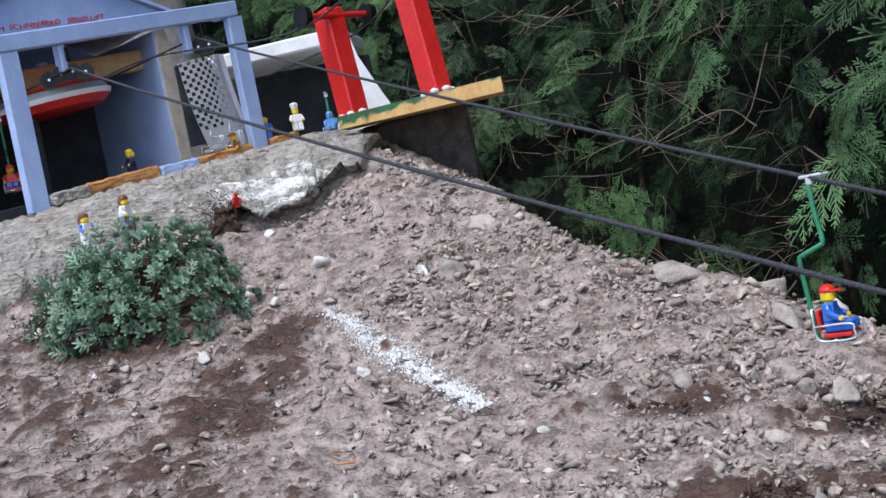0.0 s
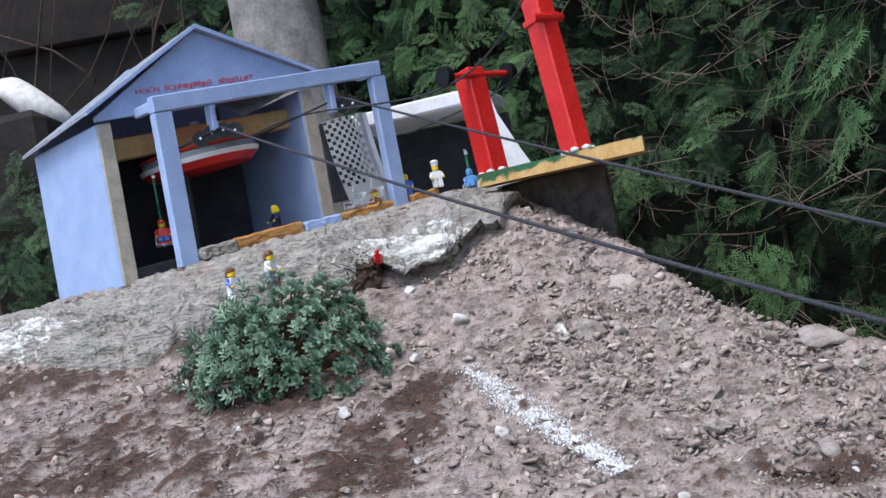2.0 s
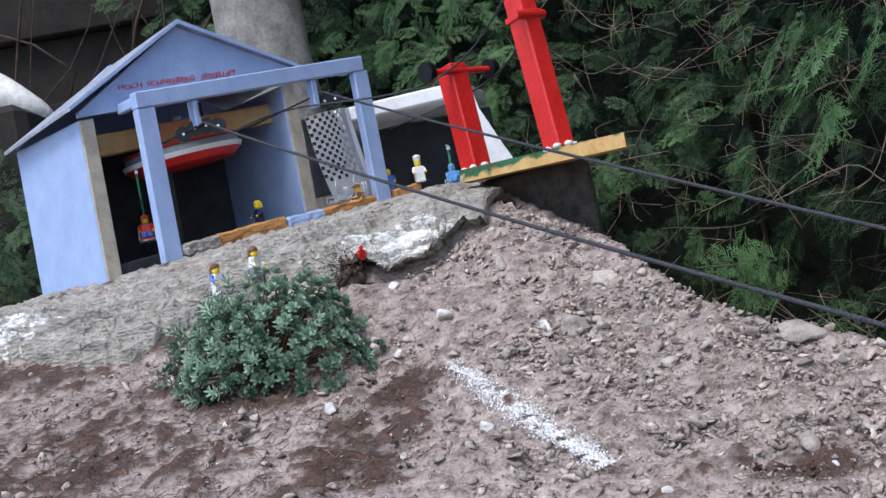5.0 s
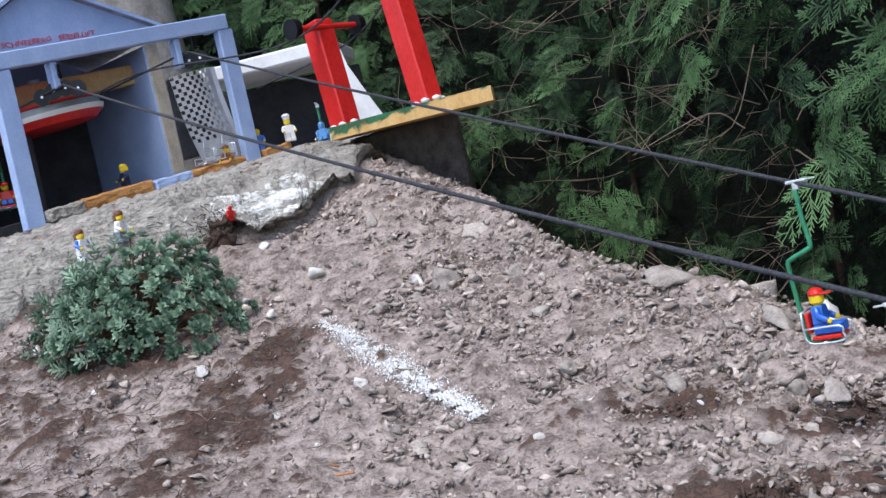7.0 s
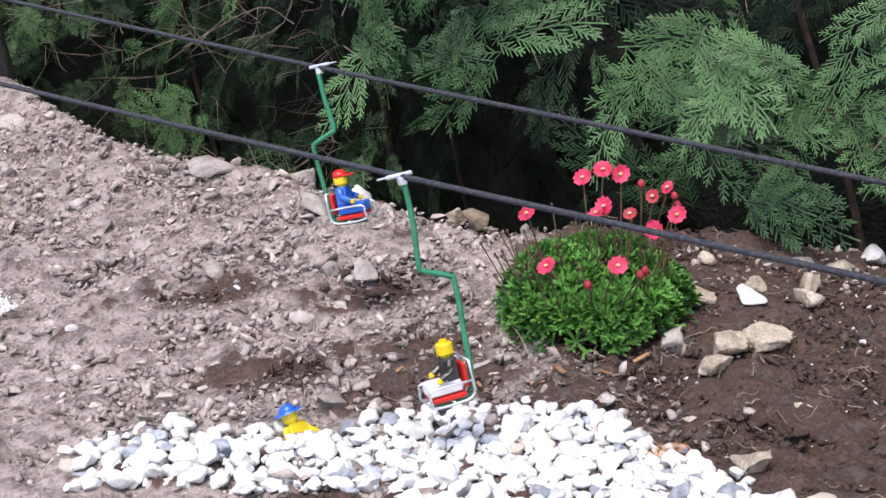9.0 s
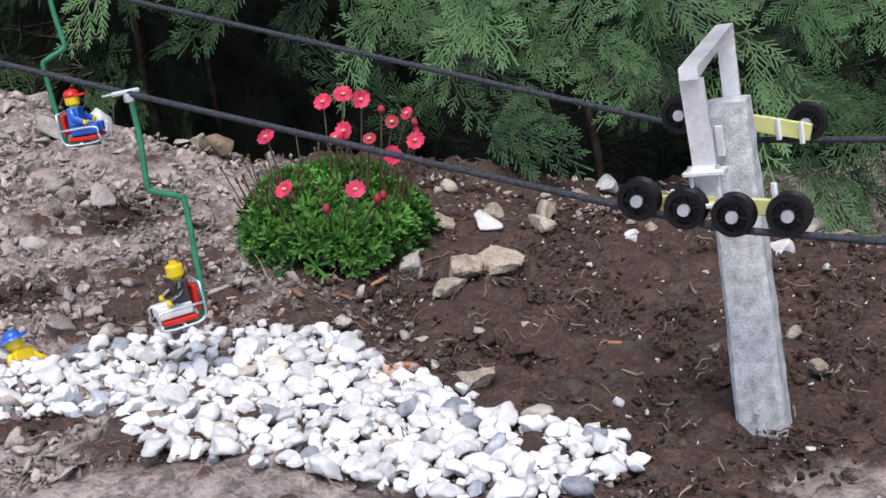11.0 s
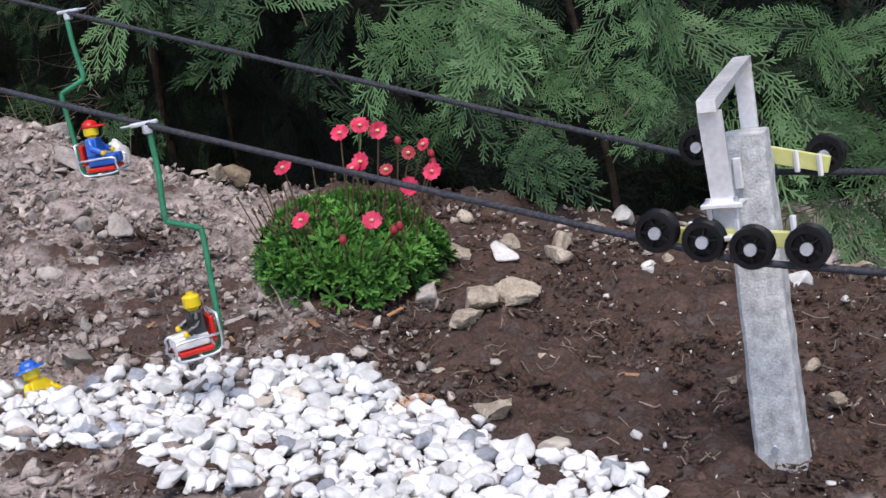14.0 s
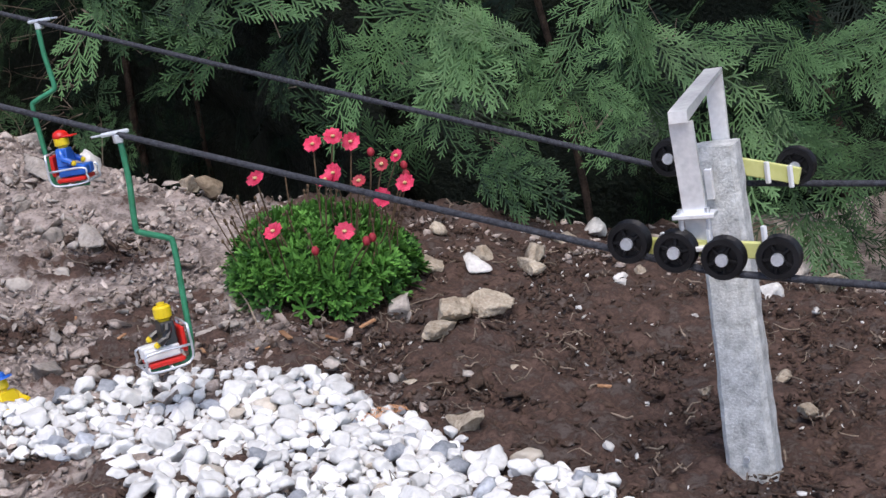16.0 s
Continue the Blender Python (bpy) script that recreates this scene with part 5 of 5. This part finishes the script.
# angular tan limestone with a notch, in three fused lumps
VV, FF, base = [], [], 0
for k, (x, y, sx, sy, sz, turn) in enumerate(((0.457, 0.568, 0.03, 0.016, 0.011, 0.75), (0.482, 0.59, 0.034, 0.02, 0.015, 0.9), (0.505, 0.584, 0.03, 0.017, 0.014, -0.75))):
    me = rock_mesh("lump", 700 + k, 4, 0.22, 0.8, 12, (0.4, 0.7))
    m = Matrix.Translation((x, y, lz(x, y) + sz * 0.28)) @ Matrix.Rotation(turn, 4, "Z") @ Matrix.Diagonal((sx, sy, sz, 1))
    q = [m @ v.co for v in me.vertices]
    VV.append(np.array([tuple(v + 0.0016 * noise.noise_vector(v * 170)) for v in q])); FF.append(np.array([tuple(p.vertices) for p in me.polygons]) + base); base += len(q)
    bpy.data.meshes.remove(me)
tagged(arrays("notched_rock", np.concatenate(VV), np.concatenate(FF), M_TAN, smooth=True), "angular tan limestone rock with a notch on dark soil", "rock")

# small rubble that nobody could count
SMALL = []
for k in range(8):
    me = rock_mesh("rubble_src", 300 + k, 1 if k < 5 else 2, 0.4, 0.5, 10, (0.16, 0.48))
    v = np.array([tuple(q.co) for q in me.vertices])
    f = np.array([tuple(p.vertices) for p in me.polygons])
    SMALL.append((v, f))
    bpy.data.meshes.remove(me)


def scatter(name, count, region, sizes, material, label, seed, keep, attr=None, lift=0.25):
    r = np.random.default_rng(seed)
    VV, FF, AA, base = [], [], [], 0
    x0, x1, y0, y1 = region
    while count > 0:
        x, y = r.uniform(x0, x1), r.uniform(y0, y1)
        if y > 0.78 and x > float(np.interp(y, CREST_Y, CREST_X)) + 0.004:
            continue
        if x < -0.07 and y > float(np.interp(x, LEDGE_X, LEDGE_Y)) - 0.004:
            continue
        if r.random() > keep(x, y):
            continue
        count -= 1
        d = float(np.clip(r.lognormal(math.log(sizes[0]), sizes[1]), sizes[2], sizes[3]))
        v, f = SMALL[int(r.integers(8 if d > 0.005 else 5))]
        m = np.array(Euler((r.normal(0, 0.5), r.normal(0, 0.5), r.uniform(0, 6.28))).to_matrix()) * d * 0.62
        c = np.array([x, y, lz(x, y) + d * lift * 0.5 + 0.002 * noise.noise(Vector((x * 45, y * 45, 0)))])
        VV.append(v @ m.T + c); FF.append(f + base); base += len(v)
        AA.append(np.full(len(v), float(np.clip(peat(np.array(x), np.array(y)) * 0.8 + r.normal(0, 0.25), 0, 1)) if attr else 0.0))
    ob = arrays(name, np.concatenate(VV), np.concatenate(FF), material, None, attr, np.concatenate(AA) if attr else None)
    return tagged(ob, label, "rubble", kind="stuff")


def dry(x, y):
    p = float(np.clip(peat(np.array(x), np.array(y)), 0, 1))
    stony = float(np.clip(0.25 + 0.9 * ss((x + 0.12 + 0.25 * (y - 1.0)) / 0.2) + 0.5 * noise.noise(Vector((x * 12, y * 12, 5))), 0.06, 1))
    return stony * (1 - 0.75 * p)


scatter("rubble", 19000, (-0.75, 0.5, 0.45, 1.42), (0.0045, 0.62, 0.0016, 0.02), M_CLOD, "grey earth clods and stone chips on the slope", 21, dry, "peat")
scatter("soil_crumbs", 16000, (0.1, 0.85, 0.2, 0.85), (0.0032, 0.55, 0.0012, 0.011), M_CLOD, "dark crumbs of potting soil", 22, lambda x, y: float(np.clip(peat(np.array(x), np.array(y)), 0.05, 1)) * float(1 - ss((x - 0.74) / 0.1)) * float(ss((y - 0.22) / 0.08)), "peat")
scatter("rubble", 1500, (0.48, 0.92, 0.48, 0.78), (0.0055, 0.5, 0.002, 0.016), M_CLOD, "stony lighter soil along the hedge foot", 27, lambda x, y: float(ss((x + y - 1.25 + 0.06 * noise.noise(Vector((x * 20, y * 20, 0)))) / 0.1)))
scatter("stone_flakes", 800, (-0.1, 0.46, 0.5, 1.3), (0.0095, 0.35, 0.006, 0.02), M_ROCK, "angular pale grey stone flakes in the slope", 28, lambda x, y: 0.3 + 0.7 * dry(x, y), None, 0.3)
scatter("pale_chips", 420, (-0.7, 0.85, 0.25, 1.4), (0.0032, 0.45, 0.0015, 0.008), M_WHITE_STONE, "scattered pale stone chips", 23, lambda x, y: 0.6)
scatter("pale_chips", 950, (0.3, 0.85, 0.2, 0.75), (0.0024, 0.5, 0.0012, 0.006), M_WHITE_STONE, "scattered pale grit on dark soil", 24, lambda x, y: 0.9)

# chalk line of white powder on the slope
r = np.random.default_rng(31)
VV, FF, base = [], [], 0
for k in range(6500):
    f = r.random() ** 0.8
    x, y = -0.122 + 0.143 * f, 1.092 - 0.218 * f
    w = (0.003 + 0.0058 * math.sin(min(1, f * 1.2 + 0.1) * 2.6)) * r.normal()
    x, y = x + w * 0.84, y + w * 0.55
    if noise.noise(Vector((x * 90, y * 90, 7))) < -0.28:
        continue
    d = float(np.clip(r.lognormal(math.log(0.0022), 0.4), 0.0009, 0.005))
    v, q = SMALL[int(r.integers(5))]
    m = np.array(Euler(r.normal(0, 1, 3)).to_matrix()) * d * 0.5
    VV.append(v @ m.T + np.array([x, y, lz(x, y) + 0.0048])); FF.append(q + base); base += len(v)
tagged(arrays("chalk_line", np.concatenate(VV), np.concatenate(FF), M_CHALK), "streak of crumbled white chalk down the slope", "chalk", kind="stuff")

# ---- white pebble bed ----
EDGE = [(0.055, 0.65), (0.087, 0.655), (0.122, 0.648), (0.15, 0.618), (0.171, 0.603), (0.208, 0.592), (0.253, 0.594), (0.304, 0.586), (0.353, 0.556), (0.362, 0.506), (0.381, 0.469), (0.388, 0.419), (0.406, 0.374), (0.428, 0.33), (0.4, 0.3), (0.34, 0.3), (0.27, 0.408), (0.233, 0.441), (0.213, 0.499), (0.187, 0.532), (0.15, 0.54), (0.134, 0.565), (0.087, 0.58), (0.05, 0.595)]


def inside(x, y):
    c = False
    for (x0, y0), (x1, y1) in zip(EDGE, EDGE[1:] + EDGE[:1]):
        if (y0 > y) != (y1 > y) and x < (x1 - x0) * (y - y0) / (y1 - y0) + x0:
            c = not c
    return c


bed = thing("pebble_bed", (0.28, 0.5, lz(0.28, 0.5)), "bed of rounded white marble pebbles mixed with blue-grey ones", "gravel", kind="structure")
PEB = {}
for key, m in (("white", M_MARBLE), ("grey", M_GREY_PEBBLE), ("cream", M_CREAM_PEBBLE)):
    PEB[key] = []
    for k in range(8):
        me = rock_mesh("pebble", 500 + k, 3, 0.3, 0.66, 6)
        me.materials.append(m)
        me.shade_smooth()
        PEB[key].append(me)
rp = random.Random(77)
placed = []
tries = 0
extra = []
while len(placed) < 800 and tries < 60000:
    tries += 1
    x, y = rp.uniform(0.045, 0.43), rp.uniform(0.29, 0.66)
    if not inside(x + rp.gauss(0, 0.004), y + rp.gauss(0, 0.004)):
        continue
    if x < 0.17 and rp.random() < 0.55:
        continue
    d = min(0.0165, max(0.0055, rp.lognormvariate(math.log(0.0112), 0.33)))
    gap = 0.38 if len(placed) < 330 else 0.25
    if any((x - a) ** 2 + (y - b) ** 2 < (gap * (d + c)) ** 2 for a, b, c in placed):
        continue
    placed.append((x, y, d))
base_o = origin(bed)
VV, FF, base = [], [], 0
for i, (x, y, d) in enumerate(placed):
    u = rp.random()
    me = rp.choice(PEB["grey" if u < 0.13 + 0.2 * (x < 0.19) else "cream" if u > 0.92 else "white"])
    m = Matrix.Translation(Vector((x, y, lz(x, y) + d * (0.3 if i < 330 else 0.5))) - base_o) @ slope_turn(x, y) @ spin(rp, 0.35) @ Matrix.Diagonal((d * 0.56, d * 0.54, d * 0.52, 1))
    if i < 300:
        ob = new("pebble", me)
        ob.parent = bed
        ob.matrix_local = m
    else:
        v = np.array([tuple(m @ q.co) for q in me.vertices]) + np.array(base_o)
        VV.append(v); FF.append(np.array([tuple(p.vertices) for p in me.polygons]) + base); base += len(v)
rest = arrays("loose_pebbles", np.concatenate(VV), np.concatenate(FF), M_MARBLE, bed, smooth=True)
tagged(rest, kind="stuff")

# ---- plants ----
def leaf_cloud(name, leaves, material, parent, label):
    """Joins leaves, each given as (place, direction, up, length, width, tone, lobes)."""
    VV, FF, TT = [], [], []
    for p, d, up, ln, w, tone, cup in leaves:
        d = d.normalized()
        x = d.cross(up)
        if x.length < 1e-4:
            x = d.cross(Vector((1, 0, 0)))
        x.normalize()
        n = x.cross(d)
        k = len(VV)
        for a, b, h in ((0.0, 0.18, 0.0), (0.0, -0.18, 0.0), (0.55, 0.5, cup), (0.55, -0.5, cup), (0.86, 0.36, cup * 1.3), (0.86, -0.36, cup * 1.3), (1.0, 0.0, cup * 1.2), (0.55, 0.0, -0.05)):
            q = p + d * (ln * a) + x * (w * b) + n * (ln * h)
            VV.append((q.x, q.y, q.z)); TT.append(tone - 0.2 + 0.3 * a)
        FF += [(k, k + 1, k + 7), (k, k + 7, k + 2), (k + 1, k + 3, k + 7), (k + 2, k + 7, k + 4), (k + 7, k + 3, k + 5), (k + 4, k + 7, k + 6), (k + 7, k + 5, k + 6)]
    ob = arrays(name, np.array(VV), np.array(FF), material, parent, "tone", np.clip(TT, 0, 1))
    return tagged(ob, label, kind="stuff")


def sedum_bush():
    c = Vector((-0.318, 1.142, lz(-0.318, 1.142)))
    ob = thing("sedum_plant", c, "blue-green sedum cushion of tight leaf rosettes", "plant")
    r = random.Random(5)
    leaves, stems = [], bmesh.new()
    n = 700
    for k in range(n):
        t = r.uniform(0, 6.283)
        f = math.sqrt(r.random()) * 1.04
        h = math.sqrt(max(0, 1 - f * f))
        lump = 1 + 0.5 * noise.noise(Vector((math.cos(t) * f * 3.5, math.sin(t) * f * 3.5, 3)))
        p = c + Vector((0.1 * f * math.cos(t) * lump, 0.07 * f * math.sin(t) * lump, 0.0))
        p.z = lz(p.x, p.y) + 0.006 + 0.066 * h * lump * r.uniform(0.45, 1.2)
        axis = (Vector((math.cos(t) * f * 1.1, math.sin(t) * f * 1.1 - 0.25, 0.35 + 0.7 * h)) + Vector((r.gauss(0, 0.2), r.gauss(0, 0.2), r.gauss(0, 0.1)))).normalized()
        size = r.uniform(0.0055, 0.009)
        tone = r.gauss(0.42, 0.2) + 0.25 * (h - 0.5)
        side = axis.orthogonal().normalized()
        shoot = (p.x < c.x - 0.03 and r.random() < 0.5) or r.random() < 0.06
        for ring, (m, out, ln) in enumerate(((6, 1.15, 1.0), (6, 0.75, 0.85), (4, 0.3, 0.6))):
            for j in range(m):
                a = 6.283 * (j + 0.5 * ring) / m + k
                q = Matrix.Rotation(a, 3, axis) @ side
                if shoot:
                    leaves.append((p + axis * (0.007 * ring), q + axis * 0.5, axis, size * 1.5 * ln, size * 0.32, tone + 0.1, 0.05))
                else:
                    leaves.append((p + axis * (0.0012 * ring), q * out + axis * (0.25 + 0.4 * ring), axis, size * ln, size * 0.5, tone + 0.07 * ring, 0.1))
        if k % 7 == 0:
            tube(stems, [c + (p - c) * 0.25 + Vector((0, 0, -0.004)), c + (p - c) * 0.7, p], 0.0011, 5)
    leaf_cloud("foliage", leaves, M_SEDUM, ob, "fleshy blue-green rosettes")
    tagged(part("stem", stems, M_STEM, ob), kind="stuff")


sedum_bush()


def saxifrage():
    c = Vector((0.427, 0.682, lz(0.427, 0.682)))
    ob = thing("saxifrage_plant", c, "bright green cushion plant with pink flowers on dark stems", "flowering plant")
    r = random.Random(6)
    leaves = []
    for k in range(720):
        t = r.uniform(0, 6.283)
        f = math.sqrt(r.random()) * 1.0
        h = (max(0, 1 - f ** 2.6)) ** 0.6
        lump = 1 + 0.1 * noise.noise(Vector((math.cos(t) * f * 4, math.sin(t) * f * 4, 8)))
        p = c + Vector((0.064 * f * math.cos(t) * lump, 0.06 * f * math.sin(t) * lump, 0))
        p.z = lz(p.x, p.y) + 0.004 + 0.036 * h * lump * r.uniform(0.8, 1.05)
        axis = (Vector((math.cos(t) * f, math.sin(t) * f - 0.15, 0.45 + 0.7 * h)) + Vector((r.gauss(0, 0.25), r.gauss(0, 0.25), 0))).normalized()
        side = axis.orthogonal().normalized()
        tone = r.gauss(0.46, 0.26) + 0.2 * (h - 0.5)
        for j in range(6):
            q = Matrix.Rotation(6.283 * j / 6 + k, 3, axis) @ side
            d = q * 0.8 + axis * r.uniform(0.4, 1.0)
            ln = r.uniform(0.0085, 0.0175)
            leaves.append((p, d, axis, ln, 0.0028, tone, 0.05))
            tip = p + d.normalized() * ln * 0.62
            for sgn in (-1, 1):
                leaves.append((tip, d + q.cross(axis) * 0.75 * sgn, axis, ln * 0.45, 0.0021, tone + 0.14, 0.05))
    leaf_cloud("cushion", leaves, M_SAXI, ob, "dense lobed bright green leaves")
    FLOWERS = [(0.427, 0.657, 0.648), (0.452, 0.648, 0.645), (0.44, 0.65, 0.651), (0.425, 0.64, 0.624), (0.431, 0.638, 0.628), (0.457, 0.622, 0.606), (0.38, 0.653, 0.634), (0.446, 0.632, 0.619),
               (0.465, 0.632, 0.627), (0.37, 0.607, 0.604), (0.411, 0.587, 0.596), (0.478, 0.633, 0.63), (0.475, 0.62, 0.612)]
    buds = [(0.422, 0.58, 0.588), (0.462, 0.64, 0.636), (0.486, 0.64, 0.615), (0.395, 0.605, 0.585), (0.435, 0.6, 0.585), (0.49, 0.65, 0.62)]

    def stalk(head):
        foot = Vector((c.x + (head.x - c.x) * 0.7, c.y + (head.y - c.y) * 0.5, 0))
        foot.z = lz(foot.x, foot.y) + 0.02
        bm = bmesh.new()
        tube(bm, bend([foot, (foot + head) / 2 + Vector((r.gauss(0, 0.003), r.gauss(0, 0.003), 0)), head - Vector((0, 0, 0.001))], 4), 0.0006, 6)
        return bm
    for k, q in enumerate(FLOWERS):
        q = Vector(q)
        face = Vector((-0.5 + r.gauss(0, 0.25), -0.75 + r.gauss(0, 0.2), 0.75 + r.gauss(0, 0.25))).normalized()
        side = face.orthogonal().normalized()
        fl = part("flower_stalk", stalk(q), M_STEM, ob, "thin dark red stalk", smooth=True)
        for j in range(5):
            dq = Matrix.Rotation(6.283 * j / 5 + k, 3, face) @ side
            bm = bmesh.new()
            w = face.cross(dq)
            size = 0.0068 if k not in (7, 8, 11) else 0.005
            g = [(0.08, 0.14, 0.02), (0.08, -0.14, 0.02), (0.55, 0.52, 0.1), (0.55, -0.52, 0.1), (0.98, 0.42, 0.2), (0.98, -0.42, 0.2), (0.93, 0.0, 0.14), (0.55, 0.0, 0.04)]
            vs = [bm.verts.new(q + dq * (size * a) + w * (size * b) + face * (size * h)) for a, b, h in g]
            for f in ((0, 1, 7), (0, 7, 2), (1, 3, 7), (2, 7, 4), (7, 3, 5), (4, 7, 6), (7, 5, 6)):
                bm.faces.new([vs[i] for i in f])
            part("petal", bm, M_PETAL if k not in (7, 8) else M_BUD, fl, smooth=True)
        bm = bmesh.new()
        ball(bm, q + face * 0.0012, 0.0017, 1, (1, 1, 0.7))
        part("stamens", bm, M_STAMEN, fl, "yellow centre")
    for q in buds:
        q = Vector(q)
        st = part("bud_stalk", stalk(q), M_STEM, ob, smooth=True)
        bm = bmesh.new()
        ball(bm, q, 0.0027, 2, (1, 1, 1.25))
        part("bud", bm, M_BUD, st, "dark red closed bud", smooth=True)
    bm = bmesh.new()
    for k in range(85):
        t, f = r.uniform(0, 6.283), r.uniform(0.2, 1.0)
        p = Vector((c.x + 0.06 * f * math.cos(t), c.y + 0.056 * f * math.sin(t), 0))
        p.z = lz(p.x, p.y) + 0.012
        q = p + Vector((r.gauss(0, 0.004) + 0.01 * math.cos(t), r.gauss(0, 0.004), r.uniform(0.028, 0.05)))
        tube(bm, [p, (p + q) / 2, q], 0.0005, 5)
        ball(bm, q, 0.0013, 1, (1, 1, 1.4))
    tagged(part("seed_head", bm, M_STEM, ob, "spent dark seed stalks"), kind="stuff")


saxifrage()

# ---- litter ----
def litter(name, count, region, lens, rad, material, label, seed, keep):
    r = np.random.default_rng(seed)
    bm = bmesh.new()
    while count > 0:
        x, y = r.uniform(*region[:2]), r.uniform(*region[2:])
        if (y > 0.78 and x > np.interp(y, CREST_Y, CREST_X)) or (x < -0.07 and y > np.interp(x, LEDGE_X, LEDGE_Y)) or r.random() > keep(x, y):
            continue
        count -= 1
        a, ln = r.uniform(0, 6.28), r.uniform(*lens)
        pts = []
        for k in range(4):
            f = k / 3 - 0.5
            q = (x + math.cos(a) * ln * f + r.normal(0, ln * 0.06), y + math.sin(a) * ln * f + r.normal(0, ln * 0.06))
            pts.append((q[0], q[1], lz(*q) + 0.003 + abs(r.normal(0, 0.0025))))
        tube(bm, pts, r.uniform(*rad), 4, 0.5)
    return tagged(part(name, bm, material), label, "litter", kind="stuff")


litter("dry_straw", 420, (-0.7, 0.5, 0.45, 1.35), (0.006, 0.024), (0.0003, 0.0007), M_TWIG, "dry straw and rootlets on the earth", 41, lambda x, y: 0.3 + 0.7 * float(np.clip(peat(np.array(x), np.array(y)), 0, 1)))
litter("dry_straw", 380, (0.2, 0.85, 0.25, 0.8), (0.004, 0.016), (0.0003, 0.0008), M_TWIG, "dry straw and bark shreds on dark soil", 42, lambda x, y: 0.8)
litter("root_fibre", 900, (-0.6, -0.02, 0.75, 1.15), (0.005, 0.022), (0.0002, 0.0005), M_BARK, "brown root fibres in the potting soil", 43, lambda x, y: float(np.clip(peat(np.array(x), np.array(y)), 0, 1)))
M_CHIP = mat("bark_chip", (0.24, 0.1, 0.045), (0.5, 0.29, 0.16), 80, 0.9, 0.5, 0.001, island=0.4)
r3 = random.Random(55)
CHIPS = [(0.345, 0.60, 0.02), (0.31, 0.615, 0.018), (0.365, 0.61, 0.022), (0.39, 0.592, 0.016), (0.29, 0.64, 0.016), (-0.09, 0.815, 0.02), (-0.1, 0.832, 0.016), (0.5, 0.44, 0.016), (0.27, 0.66, 0.014), (0.42, 0.6, 0.018), (0.25, 0.7, 0.012), (0.6, 0.45, 0.016)]
for x, y, ln in CHIPS:
    ln *= r3.uniform(0.45, 0.9)
    bm = bmesh.new()
    box(bm, (-ln / 2, -ln * 0.12, -0.0006), (ln / 2, ln * 0.12, 0.0008), 0.0003)
    for v in bm.verts:
        v.co.z += 0.12 * v.co.x + 8 * v.co.x ** 2
        v.co.y *= 1 - 18 * abs(v.co.x)
    ob = part("bark_chip", bm, M_CHIP)
    ob.matrix_world = Matrix.Translation((x, y, lz(x, y) + 0.004)) @ slope_turn(x, y) @ Matrix.Rotation(r3.uniform(0, 6.28), 4, "Z")
    tagged(ob, "curled reddish bark chip on the soil", "bark chip", group="bark chips")

# fallen orange sprig and a pale dry stalk
V, Q, T = FRONDS[3]
x, y = 0.381, 0.464
m = np.array(slope_turn(x, y).to_3x3() @ Matrix.Rotation(2.4, 3, "Z")) * 0.03
M_SPRIG = mat("withered_sprig", (0.42, 0.17, 0.06), (0.72, 0.38, 0.2), 90, 0.9, 0.3, 0.001)
tagged(arrays("withered_sprig", V @ m.T + np.array([x, y, lz(x, y) + 0.009]), Q, M_SPRIG), "withered orange cypress sprig on dark soil", "sprig")
bm = bmesh.new()
p, q = Vector((0.354, 0.630, 0)), Vector((0.358, 0.681, 0))
p.z, q.z = lz(p.x, p.y) + 0.004, lz(q.x, q.y) + 0.012
tube(bm, bend([p, (p + q) / 2 + Vector((0.001, -0.001, 0.003)), q], 5), 0.0007, 6, 0.6)
tagged(part("dry_stalk", bm, M_TWIG, smooth=True), "pale dry stalk lying beside the flowering cushion", "stalk")

# root ball of dark peat left beside the ledge
bm = bmesh.new()
ball(bm, (-0.25, 1.296, lz(-0.25, 1.296) + 0.006), 0.02, 4, (1.15, 0.85, 1.15))
for v in bm.verts:
    v.co += 0.019 * noise.noise_vector(v.co * 48) + 0.009 * noise.noise_vector(v.co * 170)
clod = thing("root_ball", (-0.252, 1.322, lz(-0.252, 1.322)), "dark brown fibrous peat root ball against the ledge", "root ball")
M_PEAT = mat("brown_peat", (0.03, 0.019, 0.014), (0.11, 0.072, 0.053), 120, 0.95, 1.0, 0.004)
part("peat_core", bm, M_PEAT, clod, smooth=True)
bm = bmesh.new()
rf = random.Random(91)
for k in range(120):
    a = Vector((-0.25 + rf.gauss(0, 0.014), 1.297 + rf.gauss(0, 0.009), 0))
    a.z = lz(a.x, a.y) + rf.uniform(0.004, 0.034)
    d = Vector((rf.gauss(0, 1), rf.gauss(-0.6, 0.6), rf.gauss(-0.2, 0.8))).normalized() * rf.uniform(0.005, 0.016)
    tube(bm, [a, a + d * 0.5 + Vector((0, 0, 0.001)), a + d], 0.0004, 4)
tagged(part("root_fibre", bm, M_BARK, clod, "brown hair roots"), kind="stuff")
toy_figure("toy_figure", Vector((-0.232, 1.29, lz(-0.232, 1.29) + 0.026)), 40, P_RED, P_RED, P_RED, None, label="tiny red plastic toy figure fallen at the ledge", scale=0.5, tilt=20)
